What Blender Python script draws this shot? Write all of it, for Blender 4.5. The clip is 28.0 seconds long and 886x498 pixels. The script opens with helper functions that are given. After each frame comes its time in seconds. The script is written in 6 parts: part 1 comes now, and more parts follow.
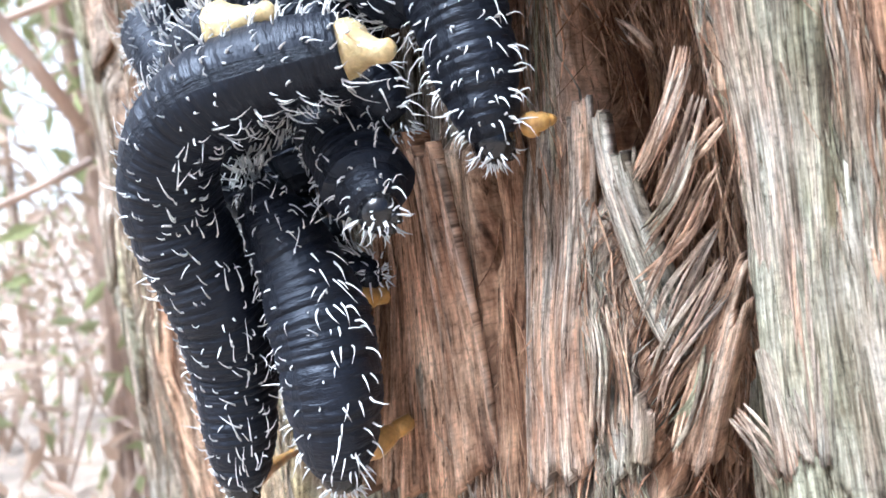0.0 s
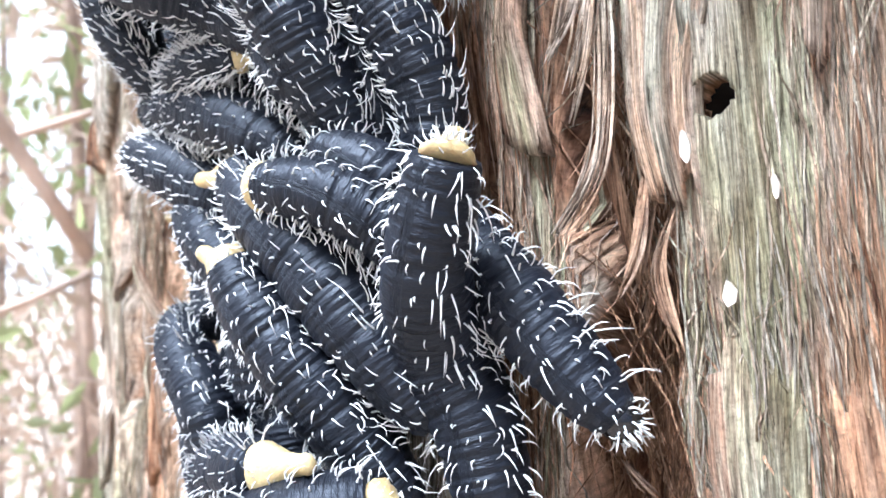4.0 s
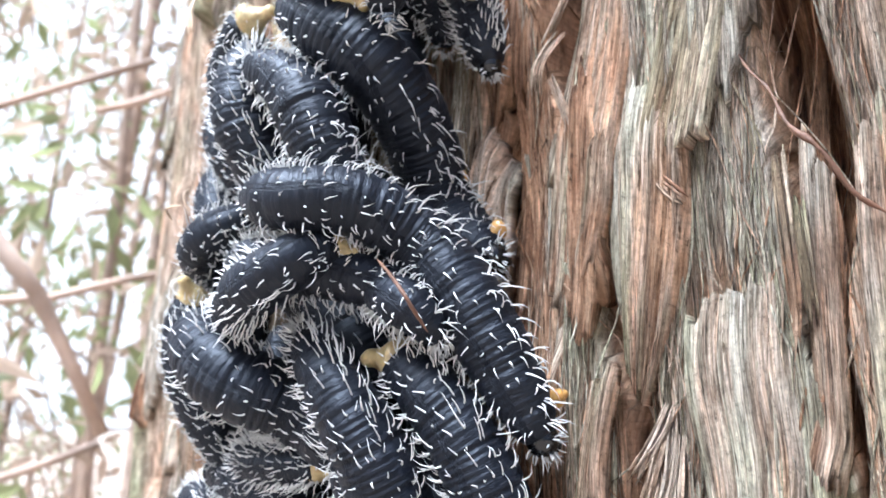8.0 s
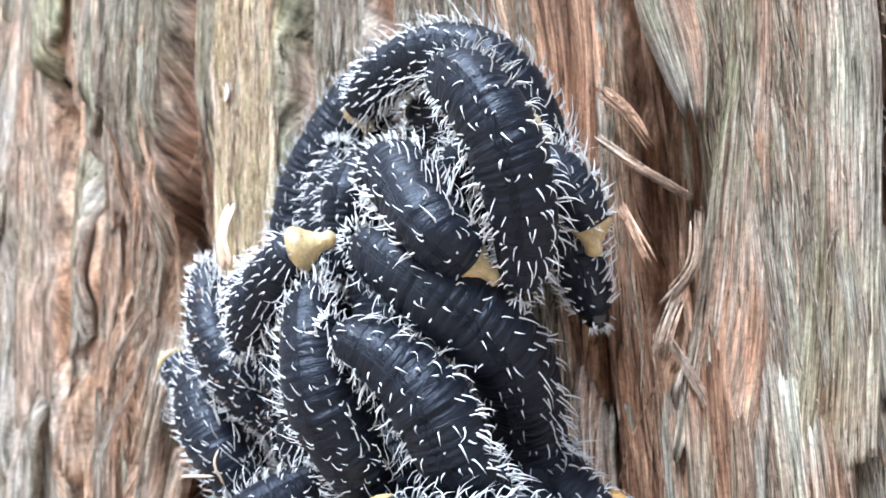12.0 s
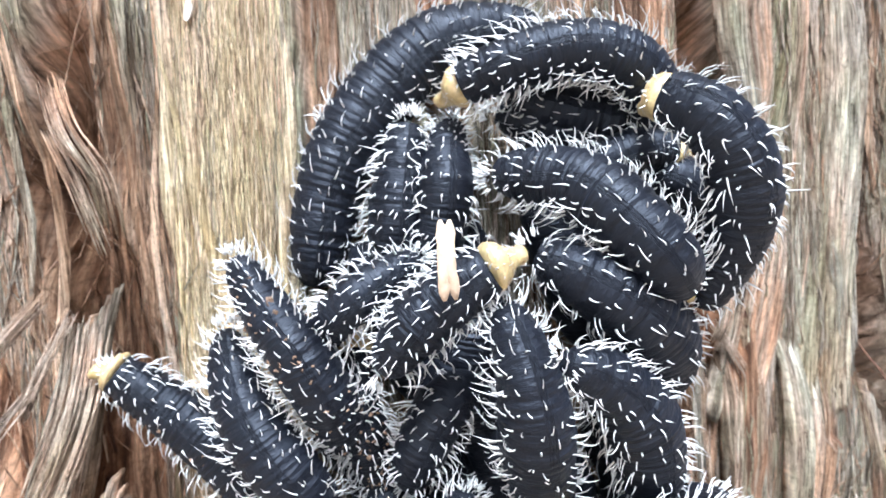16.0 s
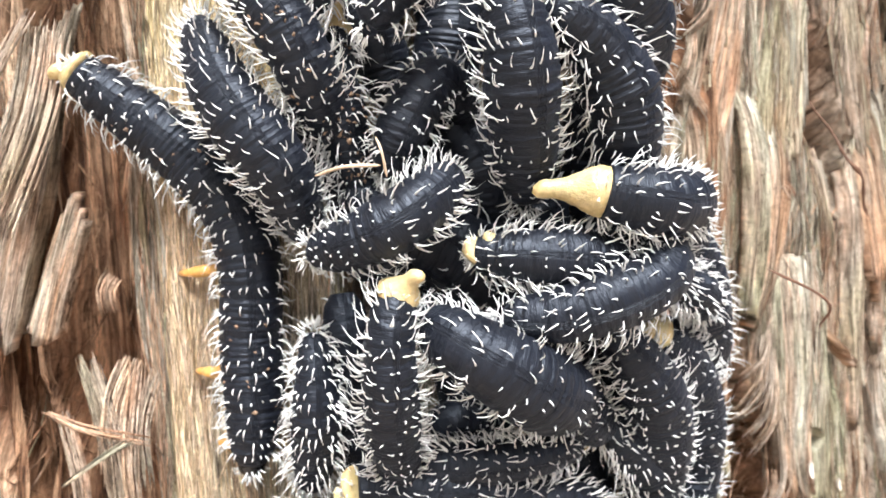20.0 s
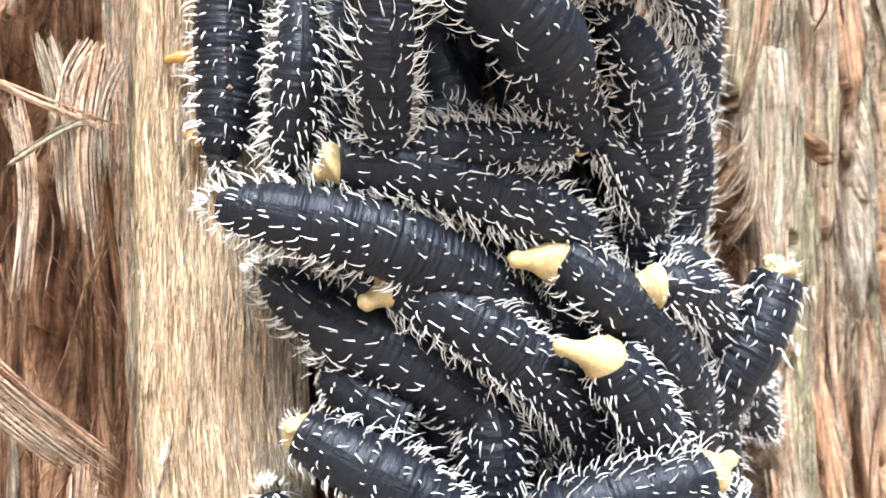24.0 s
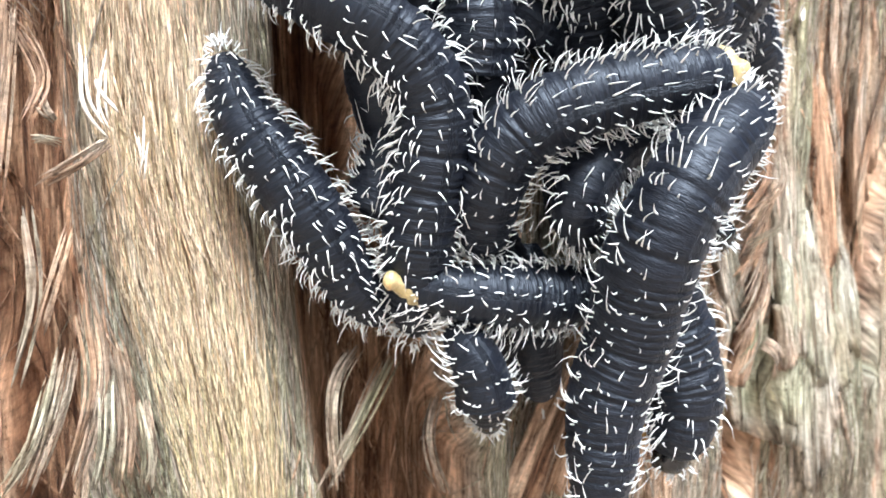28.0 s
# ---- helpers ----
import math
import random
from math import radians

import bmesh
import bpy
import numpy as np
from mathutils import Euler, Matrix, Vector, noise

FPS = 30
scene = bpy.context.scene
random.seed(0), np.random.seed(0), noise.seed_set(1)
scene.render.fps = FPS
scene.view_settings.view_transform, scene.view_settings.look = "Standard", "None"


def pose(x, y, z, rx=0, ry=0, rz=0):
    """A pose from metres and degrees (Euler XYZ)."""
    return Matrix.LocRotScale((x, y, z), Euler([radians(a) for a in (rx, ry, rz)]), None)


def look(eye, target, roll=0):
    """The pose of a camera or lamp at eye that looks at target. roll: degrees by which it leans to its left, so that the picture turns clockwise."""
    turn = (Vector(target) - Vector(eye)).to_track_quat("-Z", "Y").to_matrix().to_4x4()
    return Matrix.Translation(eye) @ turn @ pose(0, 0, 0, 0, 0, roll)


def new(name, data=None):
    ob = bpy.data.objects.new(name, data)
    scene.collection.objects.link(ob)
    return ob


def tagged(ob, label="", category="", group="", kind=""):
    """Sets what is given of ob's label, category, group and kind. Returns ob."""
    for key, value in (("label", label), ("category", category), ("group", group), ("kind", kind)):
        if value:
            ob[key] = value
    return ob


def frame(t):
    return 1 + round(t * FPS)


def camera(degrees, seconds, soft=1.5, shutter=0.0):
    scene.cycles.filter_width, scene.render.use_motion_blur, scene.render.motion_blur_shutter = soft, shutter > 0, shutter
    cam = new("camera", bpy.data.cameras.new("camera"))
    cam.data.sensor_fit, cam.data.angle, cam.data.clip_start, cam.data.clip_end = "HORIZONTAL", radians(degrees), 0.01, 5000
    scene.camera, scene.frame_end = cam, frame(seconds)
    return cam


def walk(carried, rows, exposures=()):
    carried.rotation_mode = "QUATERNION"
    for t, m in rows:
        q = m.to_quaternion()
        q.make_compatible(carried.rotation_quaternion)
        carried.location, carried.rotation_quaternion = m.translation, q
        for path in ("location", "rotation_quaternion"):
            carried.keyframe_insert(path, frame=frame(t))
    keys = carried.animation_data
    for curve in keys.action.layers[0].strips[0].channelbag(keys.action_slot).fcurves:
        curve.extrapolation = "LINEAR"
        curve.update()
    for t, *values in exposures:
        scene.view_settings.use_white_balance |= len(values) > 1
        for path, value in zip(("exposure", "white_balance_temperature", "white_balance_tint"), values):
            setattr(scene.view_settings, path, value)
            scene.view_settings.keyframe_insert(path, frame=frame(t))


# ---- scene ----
cam = camera(61.9, 28.0, soft=1.6)
cam.data.dof.use_dof = True
cam.data.dof.focus_distance = 0.0855
cam.data.dof.aperture_fstop = 40.0
PATH = [
    (0, (-0.00294, 0.01812, 1.22126), (-0.00552, 0.13692, 1.20428), -5.5),
    (0.5, (-0.00384, 0.0177, 1.22246), (-0.00642, 0.13674, 1.20746), -5.2),
    (1, (-0.00468, 0.01842, 1.22336), (-0.00852, 0.13752, 1.2092), -4.9),
    (1.5, (-0.00444, 0.01782, 1.22816), (-0.00714, 0.13722, 1.21664), -4.3),
    (2, (-0.00384, 0.01716, 1.23698), (-0.00552, 0.13692, 1.2287), -3.7),
    (2.5, (-0.00396, 0.01554, 1.24424), (-0.00462, 0.13536, 1.23746), -3.4),
    (3, (-0.0045, 0.01656, 1.24802), (-0.00618, 0.13644, 1.2428), -3.1),
    (3.5, (-0.00414, 0.01422, 1.25498), (-0.0045, 0.13416, 1.25102), -2.8),
    (5.5, (-0.00414, 0.01368, 1.2599), (-0.0087, 0.13104, 1.28438), 1.1),
    (6, (-0.00474, 0.01338, 1.26416), (-0.0105, 0.12954, 1.29374), 1.9),
    (6.5, (-0.00708, 0.0126, 1.27202), (-0.01152, 0.12936, 1.29938), 1.8),
    (7, (-0.00888, 0.01278, 1.27862), (-0.0132, 0.12966, 1.3055), 1.8),
    (7.5, (-0.01164, 0.01044, 1.28738), (-0.01524, 0.12744, 1.3139), 1.9),
    (8, (-0.01254, 0.00822, 1.29422), (-0.01512, 0.12528, 1.32056), 2.0),
    (8.5, (-0.01338, 0.00216, 1.30334), (-0.01554, 0.11904, 1.33034), 1.9),
    (9, (-0.01836, -0.00048, 1.31138), (-0.01662, 0.1164, 1.33862), 1.6),
    (9.5, (-0.02454, -0.00138, 1.322), (-0.02226, 0.11532, 1.34972), 1.6),
    (10, (-0.02742, -0.00636, 1.33214), (-0.02346, 0.1104, 1.35944), 1.3),
    (10.5, (-0.03276, -0.0057, 1.3343), (-0.02346, 0.111, 1.36064), 0.7),
    (11, (-0.04314, -0.00036, 1.3376), (-0.0249, 0.11568, 1.3622), -0.3),
    (11.5, (-0.05286, 0.01308, 1.33766), (-0.02448, 0.1281, 1.35692), -1.6),
    (12, (-0.06264, 0.02076, 1.34462), (-0.02532, 0.13374, 1.36052), -2.7),
    (12.5, (-0.06936, 0.0315, 1.3484), (-0.02376, 0.14166, 1.3619), -3.1),
    (13, (-0.07656, 0.04254, 1.35242), (-0.02232, 0.14904, 1.36328), -3.6),
    (13.5, (-0.08574, 0.05586, 1.35986), (-0.02214, 0.15738, 1.36688), -3.3),
    (15.5, (-0.12486, 0.0705, 1.37108), (-0.03198, 0.14622, 1.36544), -2.7),
    (16, (-0.12594, 0.07374, 1.36796), (-0.03006, 0.14544, 1.35956), -2.8),
    (16.5, (-0.13128, 0.0831, 1.36448), (-0.03492, 0.15408, 1.35536), -2.7),
    (17, (-0.13812, 0.0834, 1.35806), (-0.04104, 0.1533, 1.34864), -2.7),
    (17.5, (-0.13614, 0.08256, 1.3526), (-0.03768, 0.15042, 1.3427), -2.7),
    (18, (-0.13182, 0.084, 1.34774), (-0.03246, 0.15036, 1.33688), -2.7),
    (18.5, (-0.13194, 0.08484, 1.34294), (-0.03174, 0.15, 1.33262), -2.6),
    (19, (-0.1374, 0.08394, 1.33766), (-0.03666, 0.14838, 1.32752), -2.7),
    (19.5, (-0.13704, 0.08112, 1.33172), (-0.0357, 0.1446, 1.32188), -2.5),
    (20, (-0.13344, 0.07938, 1.32536), (-0.03138, 0.14184, 1.31552), -2.5),
    (20.5, (-0.12858, 0.07938, 1.31984), (-0.02622, 0.14124, 1.30994), -2.2),
    (21, (-0.12912, 0.08286, 1.31444), (-0.02658, 0.1443, 1.30436), -2.2),
    (21.5, (-0.132, 0.08448, 1.30892), (-0.03114, 0.14874, 1.29866), -1.5),
    (23.5, (-0.13596, 0.08904, 1.27958), (-0.02964, 0.14466, 1.2776), -0.3),
    (24, (-0.13458, 0.08748, 1.274), (-0.02766, 0.1419, 1.27172), 0.1),
    (24.5, (-0.13602, 0.08742, 1.26914), (-0.02808, 0.13974, 1.26566), 0.3),
    (25, (-0.13734, 0.08742, 1.26386), (-0.02832, 0.13722, 1.25774), 0.5),
    (25.5, (-0.13986, 0.08844, 1.25882), (-0.03018, 0.13638, 1.25018), 0.6),
    (26, (-0.1401, 0.08982, 1.24994), (-0.0303, 0.13746, 1.24166), 0.9),
    (26.5, (-0.1344, 0.09384, 1.24706), (-0.02466, 0.1404, 1.23344), 1.7),
    (27, (-0.12756, 0.09522, 1.24082), (-0.0186, 0.14214, 1.223), 2.1),
    (27.5, (-0.1281, 0.09828, 1.23626), (-0.01842, 0.14232, 1.21556), 2.6),
    (28, (-0.12696, 0.0942, 1.226), (-0.018, 0.1416, 1.2095), 1.8),
]
walk(cam, [(t, look(eye, target, roll)) for t, eye, target, roll in PATH], exposures=[(0, 1.18, 5150, 8), (2, 1.34, 5200, 8), (3.5, 1.4, 5150, 8), (6, 1.08, 5800, 8), (8, 1.1, 5250, 8), (11, 0.92, 5150, 7), (13.5, 1.05, 5100, 8), (17, 1.03, 5500, 8), (21, 1.23, 6000, 8), (24, 1.31, 5900, 8), (28, 1.2, 5600, 5)])

# ---- light: bright, even daylight under a thin cover of leaves ----
SUN_ELEVATION, SUN_TURN = radians(60), radians(228)
world = bpy.data.worlds.new("sky")
scene.world = world
world.use_nodes = True
sky_nodes = world.node_tree.nodes
sky = sky_nodes.new("ShaderNodeTexSky")
sky.sky_type, sky.sun_disc = "NISHITA", False
sky.sun_elevation, sky.sun_rotation = SUN_ELEVATION, SUN_TURN
sky.dust_density, sky.air_density, sky.ozone_density = 7.0, 0.9, 0.6
world.node_tree.links.new(sky.outputs[0], sky_nodes["Background"].inputs[0])
sky_nodes["Background"].inputs[1].default_value = 0.1
sun = new("sun", bpy.data.lights.new("sun", "SUN"))
sun.data.energy, sun.data.angle, sun.data.color = 5.6, radians(22), (1.0, 0.97, 0.93)
sun.matrix_world = look((0, 0, 0), (-math.sin(SUN_TURN) * math.cos(SUN_ELEVATION), -math.cos(SUN_TURN) * math.cos(SUN_ELEVATION), -math.sin(SUN_ELEVATION)))

# ---- the trunk as a place: u along the bark to the right, v up, w out from it, all in millimetres ----
RADIUS, AXIS_X, AXIS_Y, BASE = 0.4536, 0.3018, 0.4533, 1.1
MM = 0.001


def on_trunk(u, v, w):
    a = radians(225) + u * MM / RADIUS
    r = RADIUS + w * MM
    return Vector((AXIS_X + r * math.cos(a), AXIS_Y + r * math.sin(a), BASE + v * MM))


def outward(u):
    a = radians(225) + u * MM / RADIUS
    return Vector((math.cos(a), math.sin(a), 0))


# ---- materials ----
def material(name):
    m = bpy.data.materials.new(name)
    m.use_nodes = True
    return m, m.node_tree.nodes, m.node_tree.links, m.node_tree.nodes["Principled BSDF"]


def ramp(nodes, stops):
    r = nodes.new("ShaderNodeValToRGB")
    while len(r.color_ramp.elements) < len(stops):
        r.color_ramp.elements.new(0.5)
    for e, (p, c) in zip(r.color_ramp.elements, stops):
        e.position, e.color = p, (*c, 1)
    return r


def noise_node(nodes, links, vector, scale, detail=4.0, rough=0.6, stretch=None):
    n = nodes.new("ShaderNodeTexNoise")
    n.inputs["Scale"].default_value, n.inputs["Detail"].default_value, n.inputs["Roughness"].default_value = scale, detail, rough
    if stretch:
        m = nodes.new("ShaderNodeMapping")
        m.inputs["Scale"].default_value = stretch
        links.new(vector, m.inputs["Vector"])
        vector = m.outputs[0]
    links.new(vector, n.inputs["Vector"])
    return n


def mix(nodes, links, factor, a, b, kind="MIX"):
    x = nodes.new("ShaderNodeMix")
    x.data_type, x.blend_type = "RGBA", kind
    for socket, value in ((x.inputs[0], factor), (x.inputs[6], a), (x.inputs[7], b)):
        if isinstance(value, (int, float)):
            socket.default_value = value
        elif isinstance(value, tuple):
            socket.default_value = (*value, 1)
        else:
            links.new(value, socket)
    return x.outputs[2]


def bump(nodes, links, shader, height, distance, strength=1.0, normal=None):
    b = nodes.new("ShaderNodeBump")
    b.inputs["Strength"].default_value, b.inputs["Distance"].default_value = strength, distance
    links.new(height, b.inputs["Height"])
    if normal:
        links.new(normal, b.inputs["Normal"])
    links.new(b.outputs[0], shader.inputs["Normal"])
    return b.outputs[0]


def bark_material(name, use_uv):
    """Stringy eucalypt bark: weathered grey fibre over red-brown inner bark, with green algae."""
    m, nodes, links, bsdf = material(name)
    if use_uv:
        co = nodes.new("ShaderNodeUVMap")
        co.uv_map = "bark"
        vector = co.outputs[0]
        shade = nodes.new("ShaderNodeAttribute")
        shade.attribute_name = "weather"
        weather = shade.outputs["Fac"]
    else:
        co = nodes.new("ShaderNodeTexCoord")
        vector = co.outputs["Object"]
        info = nodes.new("ShaderNodeObjectInfo")
        young = nodes.new("ShaderNodeMath")
        young.operation = "MULTIPLY_ADD"
        links.new(info.outputs["Random"], young.inputs[0])
        young.inputs[1].default_value, young.inputs[2].default_value = 0.42, -0.05
        weather = young.outputs[0]

    def streak(scale, long, detail=4, rough=0.65):
        """Noise drawn out along the fibres."""
        return noise_node(nodes, links, vector, scale, detail, rough, (1, long, 1) if use_uv else (1, 1, long)).outputs[0]

    def stops(height, *points):
        r = ramp(nodes, list(points))
        links.new(height, r.inputs[0])
        return r.outputs[0]

    def scaled(value, factor, offset):
        x = nodes.new("ShaderNodeMath")
        x.operation, x.use_clamp = "MULTIPLY_ADD", True
        links.new(value, x.inputs[0])
        x.inputs[1].default_value, x.inputs[2].default_value = factor, offset
        return x.outputs[0]

    fibre = streak(2300, 0.034, 5, 0.75)
    strand = streak(760, 0.05, 5, 0.7)
    patch = streak(130, 0.16, 6)
    broad = streak(22, 0.45, 4)
    grey = stops(fibre, (0.36, (0.11, 0.096, 0.078)), (0.46, (0.28, 0.255, 0.212)), (0.54, (0.395, 0.365, 0.31)), (0.64, (0.62, 0.58, 0.51)))
    brown = stops(fibre, (0.36, (0.1, 0.075, 0.056)), (0.46, (0.29, 0.22, 0.168)), (0.55, (0.44, 0.35, 0.275)), (0.64, (0.66, 0.56, 0.46)))
    red = stops(strand, (0.36, (0.085, 0.042, 0.026)), (0.48, (0.34, 0.205, 0.132)), (0.62, (0.6, 0.42, 0.29)))
    tan = stops(fibre, (0.36, (0.13, 0.08, 0.05)), (0.47, (0.46, 0.335, 0.225)), (0.62, (0.76, 0.62, 0.46)))
    heart = stops(strand, (0.36, (0.045, 0.02, 0.011)), (0.48, (0.2, 0.108, 0.062)), (0.62, (0.5, 0.32, 0.2)))
    cream = stops(fibre, (0.36, (0.22, 0.165, 0.11)), (0.46, (0.52, 0.4, 0.285)), (0.55, (0.68, 0.555, 0.415)), (0.65, (0.86, 0.76, 0.62)))
    # how weathered: from the surface, broken up by patches
    jitter = nodes.new("ShaderNodeMath")
    jitter.operation = "MULTIPLY_ADD"
    links.new(patch, jitter.inputs[0])
    jitter.inputs[1].default_value, jitter.inputs[2].default_value = 2.6, -1.3
    total = nodes.new("ShaderNodeMath")
    links.new(jitter.outputs[0], total.inputs[0])
    links.new(weather, total.inputs[1])
    old = stops(total.outputs[0], (0.0, (0, 0, 0)), (0.26, (1, 1, 1)))
    hoary = stops(total.outputs[0], (0.2, (0, 0, 0)), (0.65, (1, 1, 1)))
    under = mix(nodes, links, scaled(broad, 3.4, -1.3), red, tan)
    under = mix(nodes, links, scaled(weather, -1.6, 0.0), under, heart)
    outer = mix(nodes, links, hoary, brown, grey)
    outer = mix(nodes, links, scaled(weather, 4.0, -2.95), outer, cream)
    colour = mix(nodes, links, old, under, outer)
    # a film of green algae and a rosy stain, each in its own patches
    moss = streak(34, 0.3, 6)
    algae = mix(nodes, links, hoary, (0, 0, 0), stops(moss, (0.44, (0, 0, 0)), (0.6, (0.85, 0.85, 0.85))))
    colour = mix(nodes, links, algae, colour, mix(nodes, links, 1.0, colour, (0.82, 0.88, 0.64), "MULTIPLY"))
    rosy = stops(streak(47, 0.35, 5), (0.46, (0, 0, 0)), (0.62, (0.65, 0.65, 0.65)))
    colour = mix(nodes, links, rosy, colour, mix(nodes, links, 1.0, colour, (1.0, 0.8, 0.7), "MULTIPLY"))
    # dark slits between fibres, and the finest lines
    slits = stops(streak(1500, 0.06, 5, 0.75), (0.36, (0.2, 0.17, 0.14)), (0.42, (0.94, 0.94, 0.94)), (0.6, (1.1, 1.1, 1.1)))
    sound = scaled(weather, -1.6, 2.4)
    colour = mix(nodes, links, sound, colour, mix(nodes, links, 1.0, colour, slits, "MULTIPLY"))
    lines = stops(streak(4200, 0.035, 3, 0.6), (0.36, (0.55, 0.53, 0.5)), (0.5, (1.0, 1.0, 1.0)), (0.66, (1.25, 1.25, 1.25)))
    colour = mix(nodes, links, 1.0, colour, lines, "MULTIPLY")
    # strands two or three millimetres wide, some bleached, some stained
    bands = stops(streak(330, 0.03, 6, 0.7), (0.36, (0.5, 0.44, 0.38)), (0.45, (0.86, 0.83, 0.8)), (0.52, (1.02, 1.02, 1.02)), (0.62, (1.36, 1.36, 1.34)))
    colour = mix(nodes, links, 1.0, colour, bands, "MULTIPLY")
    # crumbs and dust, as long as they are wide
    dust = streak(1700, 0.6, 6, 0.8)
    colour = mix(nodes, links, 1.0, colour, stops(dust, (0.34, (0.66, 0.64, 0.62)), (0.46, (1.25, 1.25, 1.25)), (0.62, (1.6, 1.6, 1.58))), "MULTIPLY")
    links.new(colour, bsdf.inputs["Base Color"])
    bsdf.inputs["Roughness"].default_value = 0.85
    bsdf.inputs["Specular IOR Level"].default_value = 0.2
    first = bump(nodes, links, bsdf, strand, 0.001, 1.0)
    second = bump(nodes, links, bsdf, fibre, 0.0009, 1.0, first)
    bump(nodes, links, bsdf, dust, 0.0006, 1.0, second)
    return m


BARK = bark_material("stringy_bark", True)


def plain(name, colour, rough=0.6, spread=0.25, scale=60.0, depth=0.0, spec=0.5, sss=0.0):
    """A surface with two scales of variation round one colour."""
    m, nodes, links, bsdf = material(name)
    co = nodes.new("ShaderNodeTexCoord")
    fine = noise_node(nodes, links, co.outputs["Object"], scale * 6, 4)
    wide = noise_node(nodes, links, co.outputs["Object"], scale, 3)
    dark, light = tuple(c * (1 - spread) for c in colour), tuple(min(1, c * (1 + spread)) for c in colour)
    r = ramp(nodes, [(0.3, dark), (0.7, light)])
    links.new(wide.outputs[0], r.inputs[0])
    f = ramp(nodes, [(0.25, (1 - spread,) * 3), (0.75, (1, 1, 1))])
    links.new(fine.outputs[0], f.inputs[0])
    links.new(mix(nodes, links, 1.0, r.outputs[0], f.outputs[0], "MULTIPLY"), bsdf.inputs["Base Color"])
    bsdf.inputs["Roughness"].default_value = rough
    bsdf.inputs["Specular IOR Level"].default_value = spec
    if sss:
        bsdf.inputs["Subsurface Weight"].default_value = sss
        bsdf.inputs["Subsurface Radius"].default_value = (0.0015, 0.0009, 0.0004)
        bsdf.inputs["Subsurface Scale"].default_value = 1.0
    if depth:
        bump(nodes, links, bsdf, fine.outputs[0], depth, 0.8)
    return m


def skin_material():
    """Black larval skin: satin, finely wrinkled across, with a dusty bluish bloom."""
    m, nodes, links, bsdf = material("larva_skin")
    co = nodes.new("ShaderNodeUVMap")
    co.uv_map = "skin"
    wrinkle = noise_node(nodes, links, co.outputs[0], 900, 4, 0.65, (1, 0.16, 1))
    wide = noise_node(nodes, links, co.outputs[0], 160, 4, 0.6)
    r = ramp(nodes, [(0.3, (0.0022, 0.0026, 0.0045)), (0.72, (0.0062, 0.0074, 0.0125))])
    links.new(wide.outputs[0], r.inputs[0])
    links.new(r.outputs[0], bsdf.inputs["Base Color"])
    g = ramp(nodes, [(0.3, (0.4, 0.4, 0.4)), (0.75, (0.6, 0.6, 0.6))])
    links.new(wide.outputs[0], g.inputs[0])
    links.new(g.outputs[0], bsdf.inputs["Roughness"])
    bsdf.inputs["Specular IOR Level"].default_value = 0.4
    bsdf.inputs["Specular Tint"].default_value = (0.78, 0.86, 1.0, 1)
    bsdf.inputs["Sheen Weight"].default_value = 0.02
    bsdf.inputs["Sheen Tint"].default_value = (0.55, 0.65, 1, 1)
    lumps = bump(nodes, links, bsdf, wide.outputs[0], 0.0006, 0.8)
    bump(nodes, links, bsdf, wrinkle.outputs[0], 0.0005, 1.0, lumps)
    return m


SKIN = skin_material()
HEAD = plain("head_shell", (0.006, 0.006, 0.007), 0.16, 0.3, 400, 0.00005, 0.6)
BRISTLE = plain("white_bristle", (0.74, 0.74, 0.72), 0.45, 0.08, 300, 0, 0.4)
TAIL = plain("cream_tail", (0.58, 0.45, 0.22), 0.28, 0.28, 330, 0.0002, 0.5, 0.2)
LEG = plain("amber_leg", (0.6, 0.34, 0.1), 0.28, 0.35, 420, 0.00008, 0.5, 0.2)
CRUMB = plain("bark_crumb", (0.26, 0.17, 0.11), 0.8, 0.5, 500, 0.0001)
PALE_CHIP = plain("pale_chip", (0.62, 0.55, 0.47), 0.7, 0.2, 200, 0.0002)
SPLIT_WOOD = plain("split_wood", (0.62, 0.47, 0.33), 0.7, 0.25, 150, 0.0003)
# near-black colour for the shade inside the burrow
BURROW_SHADE = plain("burrow_shade", (0.012, 0.009, 0.007), 0.9, 0.3, 100)
LITTER = plain("leaf_litter", (0.42, 0.34, 0.27), 0.85, 0.5, 3.0, 0.01)
FAR_BARK = plain("far_bark", (0.52, 0.4, 0.32), 0.85, 0.4, 4.0, 0.004)


def leaf_material(name, colour, through_colour):
    """Thin leaves that let some light through."""
    m = plain(name, colour, 0.5, 0.4, 2.0)
    nodes, links = m.node_tree.nodes, m.node_tree.links
    thin = nodes.new("ShaderNodeBsdfTranslucent")
    thin.inputs[0].default_value = (*through_colour, 1)
    both = nodes.new("ShaderNodeMixShader")
    both.inputs[0].default_value = 0.5
    links.new(nodes["Principled BSDF"].outputs[0], both.inputs[1])
    links.new(thin.outputs[0], both.inputs[2])
    links.new(both.outputs[0], nodes["Material Output"].inputs[0])
    return m


LEAF = leaf_material("eucalypt_leaf", (0.2, 0.22, 0.11), (0.42, 0.46, 0.22))
DRY_LEAF = leaf_material("dry_leaf", (0.5, 0.38, 0.29), (0.68, 0.54, 0.42))


